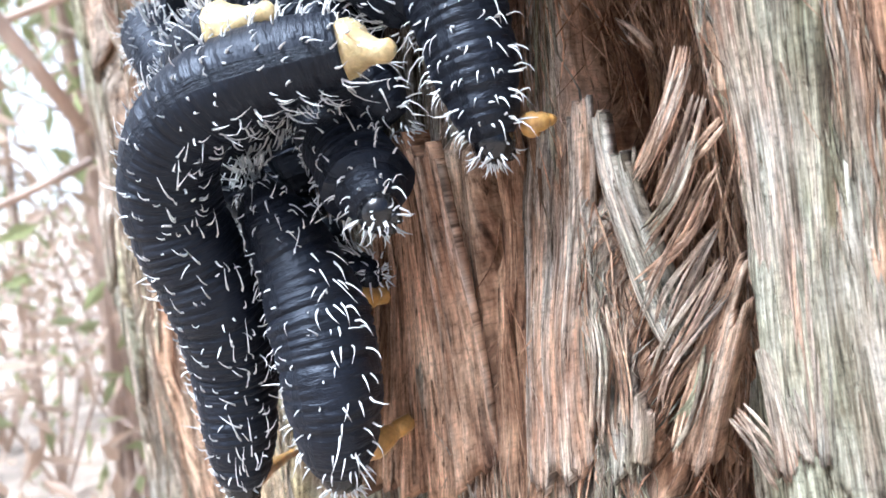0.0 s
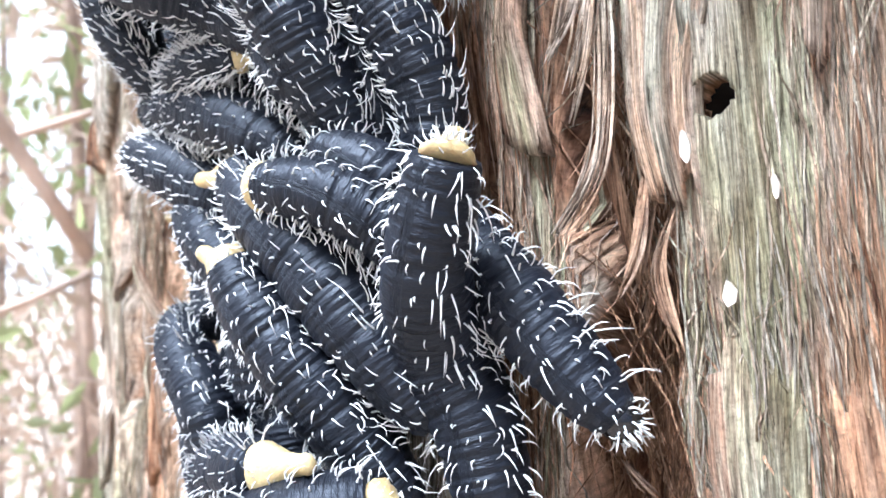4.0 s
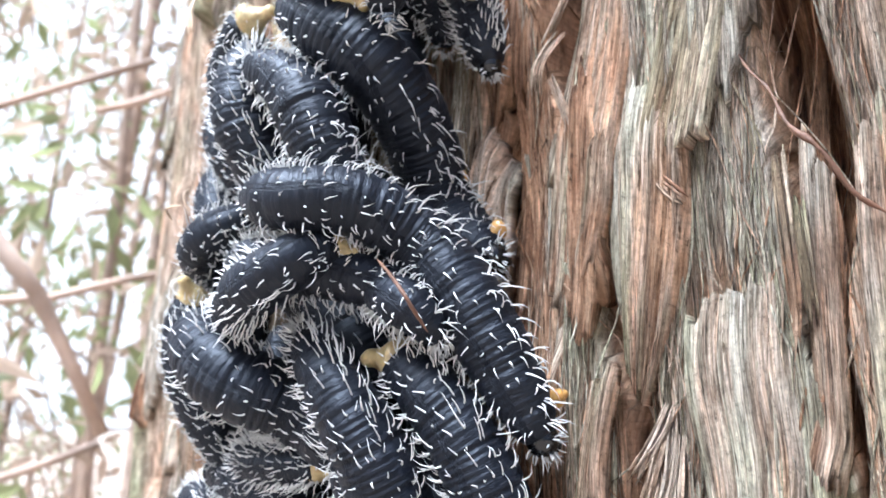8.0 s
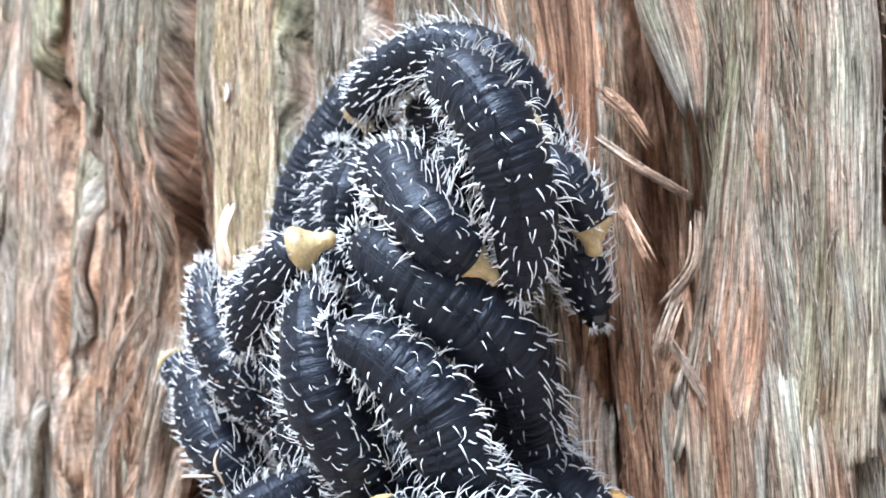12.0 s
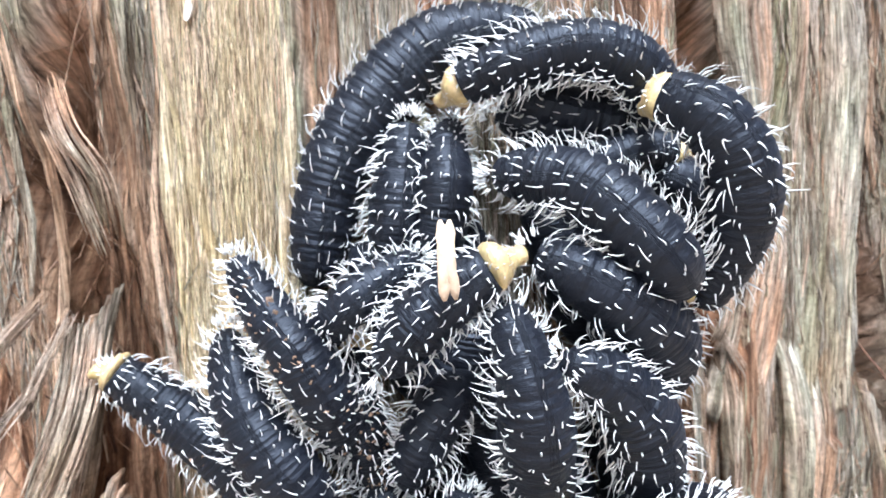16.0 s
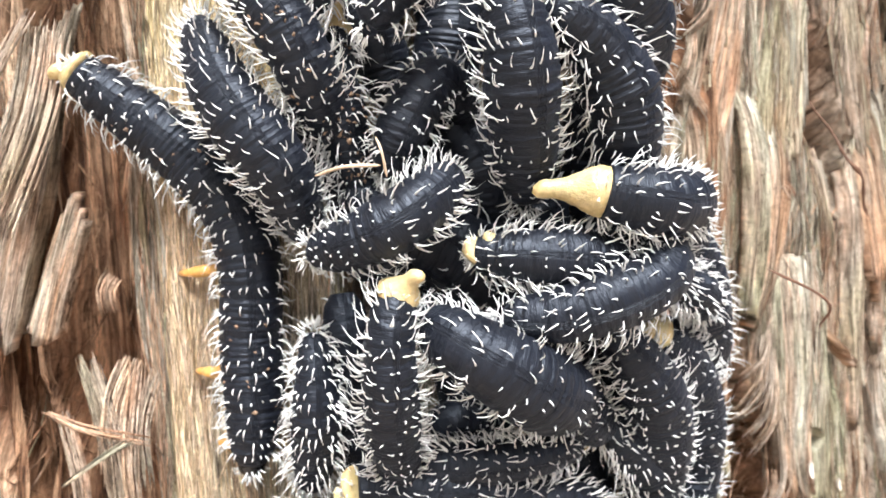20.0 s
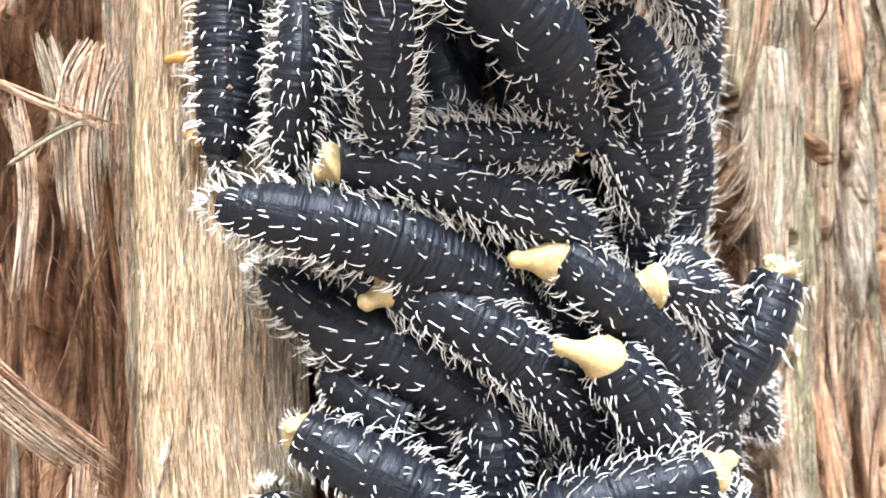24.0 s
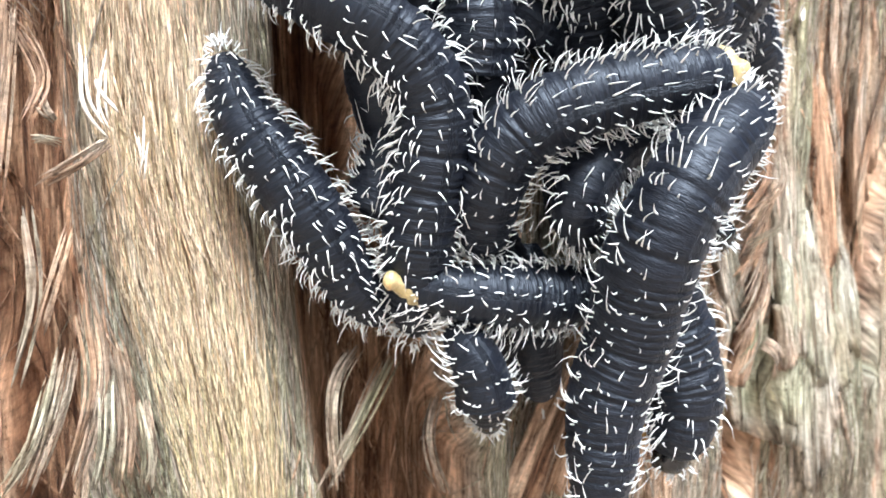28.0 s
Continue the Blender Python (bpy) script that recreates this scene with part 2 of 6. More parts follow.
# ---- mesh helpers ----
def mesh(name, verts, faces, mat, uvs=None, uv_name="bark", smooth=True):
    me = bpy.data.meshes.new(name)
    me.from_pydata([tuple(v) for v in verts], [], faces)
    me.materials.append(mat)
    if smooth:
        me.polygons.foreach_set("use_smooth", [True] * len(me.polygons))
    if uvs is not None:
        layer = me.uv_layers.new(name=uv_name)
        index = np.zeros(len(me.loops), dtype=np.int32)
        me.loops.foreach_get("vertex_index", index)
        layer.data.foreach_set("uv", np.asarray(uvs, dtype=np.float32)[index].ravel())
    me.update()
    return me


def part(name, me, parent, label=""):
    ob = new(name, me)
    ob.parent = parent
    return tagged(ob, label)


def thing(name, place, label, category, group=""):
    ob = new(name)
    ob.empty_display_size = 0.005
    ob.location = place
    return tagged(ob, label, category, group)


def glide(points, step):
    """Points at even steps along a smooth curve through the given ones."""
    p = [np.array(q, dtype=float) for q in points]
    p = [2 * p[0] - p[1], *p, 2 * p[-1] - p[-2]]
    dense = []
    for a, b, c, d in zip(p, p[1:], p[2:], p[3:]):
        for t in np.linspace(0, 1, 40, endpoint=False):
            dense.append(0.5 * (2 * b + (c - a) * t + (2 * a - 5 * b + 4 * c - d) * t * t + (3 * b - a - 3 * c + d) * t ** 3))
    dense.append(p[-2])
    dense = np.array(dense)
    far = np.r_[0, np.cumsum(np.linalg.norm(np.diff(dense, axis=0), axis=1))]
    n = max(4, int(round(far[-1] / step)) + 1)
    at = np.linspace(0, far[-1], n)
    return np.stack([np.interp(at, far, dense[:, k]) for k in range(3)], axis=1), at


def frames_along(centre, up):
    """At each point: the way along, a side and a back direction, the back near to up."""
    way = np.gradient(centre, axis=0)
    way /= np.linalg.norm(way, axis=1)[:, None]
    back = up - (up * way).sum(1)[:, None] * way
    size = np.linalg.norm(back, axis=1)
    last = None
    for i in range(len(back)):
        if size[i] < 0.35:
            b = last if last is not None else np.array([0.0, 0.0, 1.0])
            b = b - (b @ way[i]) * way[i]
            back[i] = b / max(1e-6, np.linalg.norm(b))
        else:
            back[i] /= size[i]
        if last is not None:
            b = 0.75 * last + 0.25 * back[i]
            b = b - (b @ way[i]) * way[i]
            back[i] = b / np.linalg.norm(b)
        last = back[i]
    side = np.cross(way, back)
    return way, side, back


def lathe(centre, side, back, radii, sides, squash=1.0):
    """Verts and faces of a closed tube."""
    a = np.linspace(0, 2 * np.pi, sides, endpoint=False)
    ring = np.cos(a)[None, :, None] * back[:, None, :] * squash + np.sin(a)[None, :, None] * side[:, None, :]
    verts = (centre[:, None, :] + ring * radii[:, :, None]).reshape(-1, 3)
    n = len(centre)
    faces = []
    for i in range(n - 1):
        o = i * sides
        for j in range(sides):
            k = (j + 1) % sides
            faces.append((o + j, o + k, o + sides + k, o + sides + j))
    faces.append(tuple(range(sides - 1, -1, -1)))
    faces.append(tuple((n - 1) * sides + j for j in range(sides)))
    return verts, faces


def bristles(roots, ways, lengths, bends, base):
    """Many curved, tapered hairs as one mesh's verts and faces."""
    n = len(roots)
    ways = ways / np.linalg.norm(ways, axis=1)[:, None]
    helper = np.where(np.abs(ways[:, 2:3]) < 0.9, np.array([[0, 0, 1.0]]), np.array([[1.0, 0, 0]]))
    a = np.cross(ways, helper)
    a /= np.linalg.norm(a, axis=1)[:, None]
    b = np.cross(ways, a)
    rings = []
    for f, r, curve in ((-0.12, 1.1, 0.0), (0.4, 0.95, 0.1), (0.75, 0.65, 0.42), (0.98, 0.16, 1.0)):
        c = roots + ways * (lengths * f)[:, None] + bends * (lengths * curve)[:, None]
        for k in range(3):
            t = 2 * np.pi * k / 3
            rings.append(c + (a * np.cos(t) + b * np.sin(t)) * (base * r)[:, None])
    verts = np.stack(rings, axis=1).reshape(-1, 3)
    faces = []
    for i in range(n):
        o = i * 12
        for s in range(3):
            q = o + 3 * s
            faces += [(q, q + 1, q + 4, q + 3), (q + 1, q + 2, q + 5, q + 4), (q + 2, q, q + 3, q + 5)]
        faces.append((o + 9, o + 10, o + 11))
    return verts, faces


# ---- the trunk ----
def lattice(x, y, seed):
    """Smooth value noise, 0 to 1."""
    xi, yi = np.floor(x).astype(np.int64), np.floor(y).astype(np.int64)
    fx, fy = x - xi, y - yi
    fx, fy = fx * fx * (3 - 2 * fx), fy * fy * (3 - 2 * fy)

    def h(i, j):
        k = (i * 374761393 + j * 668265263 + seed * 974711) & 0x7FFFFFFF
        k = ((k ^ (k >> 13)) * 1274126177) & 0x7FFFFFFF
        return ((k ^ (k >> 16)) & 0xFFFF) / 65535.0

    return (h(xi, yi) * (1 - fx) + h(xi + 1, yi) * fx) * (1 - fy) + (h(xi, yi + 1) * (1 - fx) + h(xi + 1, yi + 1) * fx) * fy


def ridged(x, y, seed):
    return 1 - np.abs(2 * lattice(x, y, seed) - 1)


# each: depth, then (u, v, half width) along the crack
FISSURES = [
    (9, [(61, 60, 4.5), (58, 84, 5.5), (52, 107, 7), (48, 125, 7.5), (47, 137, 6.5), (50, 150, 5), (45, 161, 4.5), (44, 172, 4), (42.5, 181, 3), (40, 195, 1.8), (37, 206, 1.2)]),
    (9, [(41, 85, 1), (39, 98, 1.4), (40, 112, 1.2), (43, 121, 1)]),
    (6, [(29, 100, .8), (30, 118, 1.2), (27, 135, 1), (28, 160, 1)]),
    (12, [(30, 236, 1.5), (30, 250, 4), (31, 266, 5), (30, 282, 4.5), (27, 300, 3), (24, 330, 2)]),
    (13, [(65, 190, 0.8), (63, 204, 1.8), (63, 222, 4), (61.5, 236, 4.4), (60, 256, 2), (58, 290, 1.5)]),
    (4, [(76, 150, 1), (79, 190, 2), (82, 240, 2), (86, 300, 1)]),
    (7, [(19, 205, .8), (18, 232, 1.2), (17, 262, 1)]),
    (9, [(-64, 40, 5), (-64, 83, 5), (-66, 107, 5), (-68, 132, 5), (-69, 150, 5.5), (-70, 170, 6), (-71, 190, 6), (-73, 215, 7), (-73, 240, 7), (-74, 256, 6), (-77, 274, 5), (-74, 300, 3), (-72, 340, 2)]),
    (6, [(-82, 60, 3), (-80, 120, 4), (-82, 180, 4), (-90, 230, 5), (-94, 260, 4), (-98, 300, 3)]),
    (12, [(-12, 40, 10), (-14, 75, 12), (-18, 95, 10), (-26, 118, 6), (-30, 140, 4), (-32, 170, 2)]),
    (9, [(-37, 262, 1.5), (-35, 285, 2.5), (-36, 310, 3), (-38, 345, 2)]),
    (9, [(-18, 285, 1), (-17, 313, 3), (-14, 345, 2)]),
    (10, [(-110, 120, 3), (-114, 200, 4), (-112, 280, 4), (-120, 345, 3)]),
    (10, [(-132, 100, 3), (-128, 220, 4), (-131, 320, 4)]),
    (10, [(-150, 100, 4), (-152, 200, 5), (-149, 330, 4)]),
    (10, [(-172, 100, 4), (-168, 230, 5), (-171, 340, 4)]),
    (12, [(53, 60, 2), (50, 92, 2), (52, 120, 1)]),
    (11, [(98, 80, 3), (96, 180, 4), (99, 300, 3)]),
]


# places where the grey outer bark has fallen: u, v and half sizes
BARE = [(48, 135, 5, 40), (25, 195, 6, 46), (31, 148, 5, 36), (51, 172, 2.5, 26), (39, 244, 3, 36), (16, 262, 4, 30), (42, 184, 7, 15), (51, 203, 4, 14), (20, 232, 5, 26), (73, 138, 7, 20), (31, 95, 6, 24), (24, 165, 5, 22), (14, 290, 6, 18), (88, 120, 6, 24)]


def fibre_line(u, v):
    """The fibres' own coordinate across the bark: they lean and waver as one climbs."""
    lean = 0.17 * np.clip(u - 50, 0, 40) / 40 * (v - 170) + 4 * (lattice(u / 60, v / 150, 3) - 0.5) + 0.7 * (lattice(u / 9, v / 60, 4) - 0.5)
    plate_lean = np.clip((150 - v) / 90, 0, 1.2) ** 1.3 * 16 * np.exp(-((u + 45) / 18) ** 2)
    return u + lean - plate_lean


def bark_height(u, v):
    """How far the bark stands out, and how weathered it is there."""
    s = fibre_line(u, v)
    h = 6.0 * (lattice(s / 30, v / 260, 11) - 0.55)
    strips = ridged(s / 7.5, v / 140, 12)
    h += 5.0 * (strips - 0.5)
    h += 12.0 * (ridged(s / 15, v / 220, 18) - 0.6) * np.clip((-96 - u) / 14, 0, 1)
    h += 2.0 * (ridged(s / 2.9, v / 120, 13) - 0.5) + 1.5 * (ridged(s / 1.4, v / 90, 14) - 0.5)
    h += 0.9 * (lattice(s / 0.9, v / 60, 15) - 0.5)
    # ragged ends of flakes
    flake = lattice(s / 5.0, v / 60, 16)
    h += 1.6 * np.clip((flake - 0.52) * 14, 0, 1)
    small = lattice(s / 1.9, v / 36, 17)
    h += 0.8 * np.clip((small - 0.5) * 12, 0, 1)
    weather = 0.34 + 0.45 * (strips - 0.4) + 0.28 * np.clip((flake - 0.5) * 4, -0.4, 0.8) + 0.25 * (small - 0.5) + 0.06 * h
    weather = np.minimum(weather, 0.74)
    # the smooth pale strip beside the larvae
    middle = np.interp(v, [40, 80, 110, 140, 170, 200, 240, 280, 330], [-34, -39, -45, -51, -54, -55, -53, -51, -50])
    strip = np.clip(1.35 - np.abs(u - middle) / 11.5, 0, 1)
    strip = strip * strip * (3 - 2 * strip)
    h = h * (1 - 0.55 * strip) + 3.2 * strip
    weather = weather * (1 - strip) + strip * (1.08 + 0.55 * (lattice(s / 2.4, v / 26, 19) - 0.5))
    for bu, bv, ru, rv in BARE:
        e = np.exp(-(((u - bu + 1.5 * (lattice(s / 2, v / 20, 22) - 0.5)) / ru) ** 2 + ((v - bv) / rv) ** 2) ** 2)
        h = h - 2.6 * e
        weather = weather - 0.7 * e
    # the torn red-brown flake
    torn = np.clip((1.2 - np.abs(u - 27 - 0.05 * (100 - v)) / 7) * 3, 0, 1) * np.clip((124 - v - 9 * lattice(u / 2.2, v * 0, 21)) / 1.5, 0, 1) * np.clip((v - 45) / 10, 0, 1)
    h += 3.2 * torn
    weather -= 0.45 * torn
    ragged = 2.2 * (lattice(u / 3.0, v / 14, 31) - 0.5)
    for depth, line in FISSURES:
        lu, lv, lw = (np.array(k, dtype=float) for k in zip(*line))
        mid, half = np.interp(v, lv, lu), np.interp(v, lv, lw)
        half = half * np.clip((v - lv[0] + 12) / 12, 0, 1) * np.clip((lv[-1] + 12 - v) / 12, 0, 1)
        d = np.abs(u - mid + ragged * np.clip(half / 4, 0.3, 1)) / np.maximum(half, 0.05)
        cut = np.clip((1.25 - d) / 0.5, 0, 1) * (half > 0.2)
        cut = cut * cut * (3 - 2 * cut)
        h -= cut * (1.7 * depth * np.clip(half / 3, 0.5, 1))
        weather -= 0.1 * depth * cut
    # the far side is darker and more deeply furrowed
    weather = weather - 0.28 * np.clip((-92 - u) / 16, 0, 1)
    # recessed, fibrous ground left of the pale strip
    torn_left = np.clip((-58 - u) / 3, 0, 1) * np.clip((u + 106) / 6, 0, 1) * np.clip((300 - v) / 20, 0, 1)
    h -= 4.5 * torn_left
    weather -= 0.7 * torn_left
    return h, weather


def graded(*runs):
    out = [runs[0][0]]
    for a, b, step in runs:
        out += list(np.linspace(a, b, max(2, int(round(abs(b - a) / step)) + 1))[1:])
    return np.array(out)


def build_trunk():
    around = 2 * math.pi * RADIUS / MM
    us = graded((-around / 2, -330, 30), (-330, -240, 5), (-240, -112, 1.5), (-112, 105, 0.5), (105, 190, 2), (190, around / 2, 30))[:-1]
    vs = graded((-1130, -200, 60), (-200, 20, 12), (20, 164, 1.7), (164, 182, 0.45), (182, 345, 1.7), (345, 520, 8), (520, 4500, 130), (4500, 9000, 500))
    u, v = np.meshgrid(us, vs)
    h, weather = bark_height(u, v)
    hu, hv = 59.5, 172.8
    away = np.hypot(u - hu, v - hv)
    level = float(np.percentile(h[away < 7], 60))
    h = h + (level - h) * np.clip((9 - away) / 5, 0, 0.85)
    # the burrow is sunk, and its walls coloured dark to stand for shade
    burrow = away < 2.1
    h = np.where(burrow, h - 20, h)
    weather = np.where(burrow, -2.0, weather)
    flare = np.clip((-700 - v) / 400, 0, 1) ** 2 * 120
    a = radians(225) + u * MM / RADIUS
    r = (RADIUS + (h + flare) * MM) * np.interp(v, [600, 9000], [1, 0.62])
    verts = np.stack([AXIS_X + r * np.cos(a), AXIS_Y + r * np.sin(a), BASE + v * MM], axis=-1).reshape(-1, 3)
    nu, nv = len(us), len(vs)
    i, j = np.meshgrid(np.arange(nv - 1), np.arange(nu), indexing="ij")
    k = (j + 1) % nu
    faces = np.stack([i * nu + j, i * nu + k, (i + 1) * nu + k, (i + 1) * nu + j], axis=-1).reshape(-1, 4)
    me = bpy.data.meshes.new("bark")
    me.vertices.add(len(verts))
    me.vertices.foreach_set("co", verts.astype(np.float32).ravel())
    me.loops.add(faces.size)
    me.loops.foreach_set("vertex_index", faces.astype(np.int32).ravel())
    me.polygons.add(len(faces))
    me.polygons.foreach_set("loop_start", np.arange(0, faces.size, 4, dtype=np.int32))
    me.polygons.foreach_set("loop_total", np.full(len(faces), 4, dtype=np.int32))
    me.update(calc_edges=True)
    me.polygons.foreach_set("use_smooth", [True] * len(faces))
    layer = me.uv_layers.new(name="bark")
    flat = np.stack([fibre_line(u, v) * MM, v * MM], axis=-1).reshape(-1, 2).astype(np.float32)
    layer.data.foreach_set("uv", flat[faces.ravel()].ravel())
    attribute = me.attributes.new("weather", "FLOAT", "POINT")
    attribute.data.foreach_set("value", weather.astype(np.float32).ravel())
    me.materials.append(BARK)
    tree = thing("eucalypt_tree", (AXIS_X, AXIS_Y, 0), "large living stringybark trunk with fibrous grey and red-brown bark", "tree")
    ob = part("bark", me, tree)
    ob.matrix_parent_inverse = Matrix.Translation((-AXIS_X, -AXIS_Y, 0))
    # a black cone set in the hole paints its deep shade
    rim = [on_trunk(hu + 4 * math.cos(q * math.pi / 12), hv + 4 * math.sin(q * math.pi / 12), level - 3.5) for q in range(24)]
    ob = part("burrow", mesh("burrow", rim + [on_trunk(hu, hv, level - 9)], [(q, (q + 1) % 24, 24) for q in range(24)], BURROW_SHADE), tree, "black cone standing for the shade inside the beetle burrow")
    ob.matrix_parent_inverse = Matrix.Translation((-AXIS_X, -AXIS_Y, 0))
    ends = []
    for z, wide in ((0.05, 0.4), (5.5, 0.33), (BASE + vs[-1] * MM, 0.26)):
        ends += [(wide * math.cos(q * math.pi / 24), wide * math.sin(q * math.pi / 24), z) for q in range(48)]
    sides = [(o + q, o + (q + 1) % 48, o + 48 + (q + 1) % 48, o + 48 + q) for o in (0, 48) for q in range(48)]
    part("heartwood", mesh("heartwood", ends, sides + [tuple(range(47, -1, -1)), tuple(range(96, 144))], SPLIT_WOOD), tree)
    return tree


tree = build_trunk()


def strips_on_bark(us, vs, lengths, widths, lifts, skews, seed, thick=0.35, steps=7):
    """Flat tapered fibres that follow the bark, as verts, faces, texture places and weathering."""
    g = np.random.default_rng(seed)
    n = len(us)
    t = np.linspace(-0.5, 0.5, steps)
    v = vs[:, None] + lengths[:, None] * t[None, :]
    s0 = fibre_line(us, vs)
    u = us[:, None] + np.zeros_like(v)
    for _ in range(3):
        u = u - (fibre_line(u, v) - s0[:, None])
    u = u + skews[:, None] * lengths[:, None] * t[None, :] + 0.02 * lengths[:, None] * np.sin(t[None, :] * 7 + g.random((n, 1)) * 6)
    h, weather = bark_height(u, v)
    if steps < 9:
        flat = (np.ptp(h, axis=1) < 3.6) & (np.abs(bark_height(us + 0.7, vs)[0] - bark_height(us - 0.7, vs)[0]) < 2.6)
        u, v, h, weather, lengths, widths, lifts = (q[flat] for q in (u, v, h, weather, lengths, widths, lifts))
        n = len(u)
        h = 0.6 * h + 0.4 * np.median(h, axis=1)[:, None]
    else:  # loose strands bridge the hollows
        rise = np.linspace(0, 1, steps)[None, :]
        h = np.maximum(0.8 * (h[:, :1] * (1 - rise) + h[:, -1:] * rise) + 0.2 * h, h)
    w = h + 0.25 + lifts[:, None] * (np.abs(t[None, :]) * 2) ** 2.5 * (t[None, :] * g.choice([-1, 1], (n, 1)) > -0.05)
    half = widths[:, None] * 0.5 * np.clip(1.15 - (np.abs(t[None, :]) * 2) ** 3, 0.12, 1)
    rings = []
    for du, dw in ((-1, -0.4), (-0.55, 0.6), (0.6, 0.5), (1, -0.4)):
        a = radians(225) + (u + du * half) * MM / RADIUS
        r = RADIUS + (w + dw * np.minimum(thick, half)) * MM
        rings.append(np.stack([AXIS_X + r * np.cos(a), AXIS_Y + r * np.sin(a), BASE + v * MM], axis=-1))
    verts = np.stack(rings, axis=2).reshape(-1, 3)
    faces = []
    for i in range(n):
        for k in range(steps - 1):
            o = (i * steps + k) * 4
            for q in range(4):
                p = (q + 1) % 4
                faces.append((o + q, o + p, o + 4 + p, o + 4 + q))
    shift = g.random((n, 1)) * 40
    uv = np.stack([np.stack([(u + shift + d * half) * MM for d in (-1, -0.5, 0.5, 1)], axis=-1), np.repeat((v * MM)[:, :, None], 4, axis=2)], axis=-1).reshape(-1, 2)
    age = np.repeat((np.median(weather, axis=1)[:, None] + 0.12 + g.normal(0, 0.3, (n, 1)) + 0 * v)[:, :, None], 4, axis=2).ravel()
    middle = np.repeat((np.median(weather, axis=1)[:, None] + 0 * v), 4, axis=1).ravel()
    pale = middle > 0.8
    return verts, faces, uv, np.where(pale, middle + 0.3 * (age - middle), np.minimum(age, 0.74))


def strip_mesh(name, made):
    verts, faces, uv, age = made
    me = mesh(name, verts, faces, BARK, uv, "bark", smooth=name != "bark_strip")
    me.attributes.new("weather", "FLOAT", "POINT").data.foreach_set("value", age.astype(np.float32))
    return me


def fibres():
    g = np.random.default_rng(5)
    back = Matrix.Translation((-AXIS_X, -AXIS_Y, 0))

    def hang(name, made, label=""):
        ob = part(name, strip_mesh(name, made), tree, label)
        ob.matrix_parent_inverse = back
        return ob

    def clear(us, vs):
        """Not over a deep crack or the burrow."""
        shallow = bark_height(us, vs)[1] > -0.45
        return shallow & ((np.abs(us - 59.5) > 5.5) | (np.abs(vs - 172.8) > 22))

    n = 24000
    us, vs = g.uniform(-118, 104, n), g.uniform(25, 350, n)
    keep = clear(us, vs)
    us, vs = us[keep], vs[keep]
    n = len(us)
    fine = hang("fibre_covering", strips_on_bark(us, vs, g.uniform(8, 38, n), g.uniform(0.14, 0.42, n), g.exponential(0.35, n), g.normal(0, 0.012, n), 6, steps=6))
    tagged(fine, kind="stuff")
    # loose fibres across the deep cracks
    m = 1900
    zone = g.random(m)
    us = np.where(zone < 0.4, g.normal(50, 6, m), np.where(zone < 0.65, g.normal(-76, 11, m), np.where(zone < 0.72, g.normal(-12, 10, m), np.where(zone < 0.85, g.normal(66, 9, m), g.uniform(16, 96, m)))))
    vs = np.where(zone < 0.4, g.uniform(75, 180, m), np.where(zone < 0.65, g.uniform(60, 300, m), np.where(zone < 0.72, g.uniform(35, 105, m), np.where(zone < 0.85, g.uniform(185, 320, m), g.uniform(70, 330, m)))))
    keep = (np.abs(us - 59.5) > 8) | (np.abs(vs - 172.8) > 24)
    us, vs = us[keep], vs[keep]
    m = len(us)
    loose = hang("loose_tangle", strips_on_bark(us, vs, g.uniform(8, 36, m), g.uniform(0.14, 0.4, m), g.uniform(0, 3.5, m), g.normal(0, 0.28, m), 7, steps=9))
    tagged(loose, kind="stuff")
    # strips that one can tell apart
    for k in range(200):
        zone = g.random()
        if zone < 0.5:
            u, v = g.uniform(14, 92), g.uniform(70, 330)
        elif zone < 0.85:
            u, v = g.uniform(-112, -58), g.uniform(50, 330)
        else:
            u, v = g.uniform(-190, 100), g.uniform(240, 345)
        if abs(u - 59.5) < 9 and abs(v - 172.8) < 48:
            continue
        one = [np.array([x]) for x in (u, v, g.uniform(18, 75), g.uniform(0.8, 2.6), g.exponential(0.9), g.normal(0, 0.05))]
        hang("bark_strip", strips_on_bark(*one, 100 + k, thick=0.5, steps=10))
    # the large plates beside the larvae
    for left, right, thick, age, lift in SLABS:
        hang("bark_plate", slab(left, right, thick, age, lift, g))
    # plates of outer bark with frayed lower ends
    count = 0
    while count < 80:
        u, v = (g.uniform(64, 98), g.uniform(80, 330)) if g.random() < 0.4 else (g.uniform(12, 62), g.uniform(215, 330)) if g.random() < 0.15 else (g.uniform(-185, -88), g.uniform(70, 340))
        if abs(u - 59.5) < 13 and abs(v - 172.8) < 48 or not clear(np.array([u]), np.array([v]))[0]:
            continue
        count += 1
        hang("bark_plate", plate(u, v, g.uniform(3, 10), g.uniform(22, 70), g.uniform(0.8, 2.0), g))


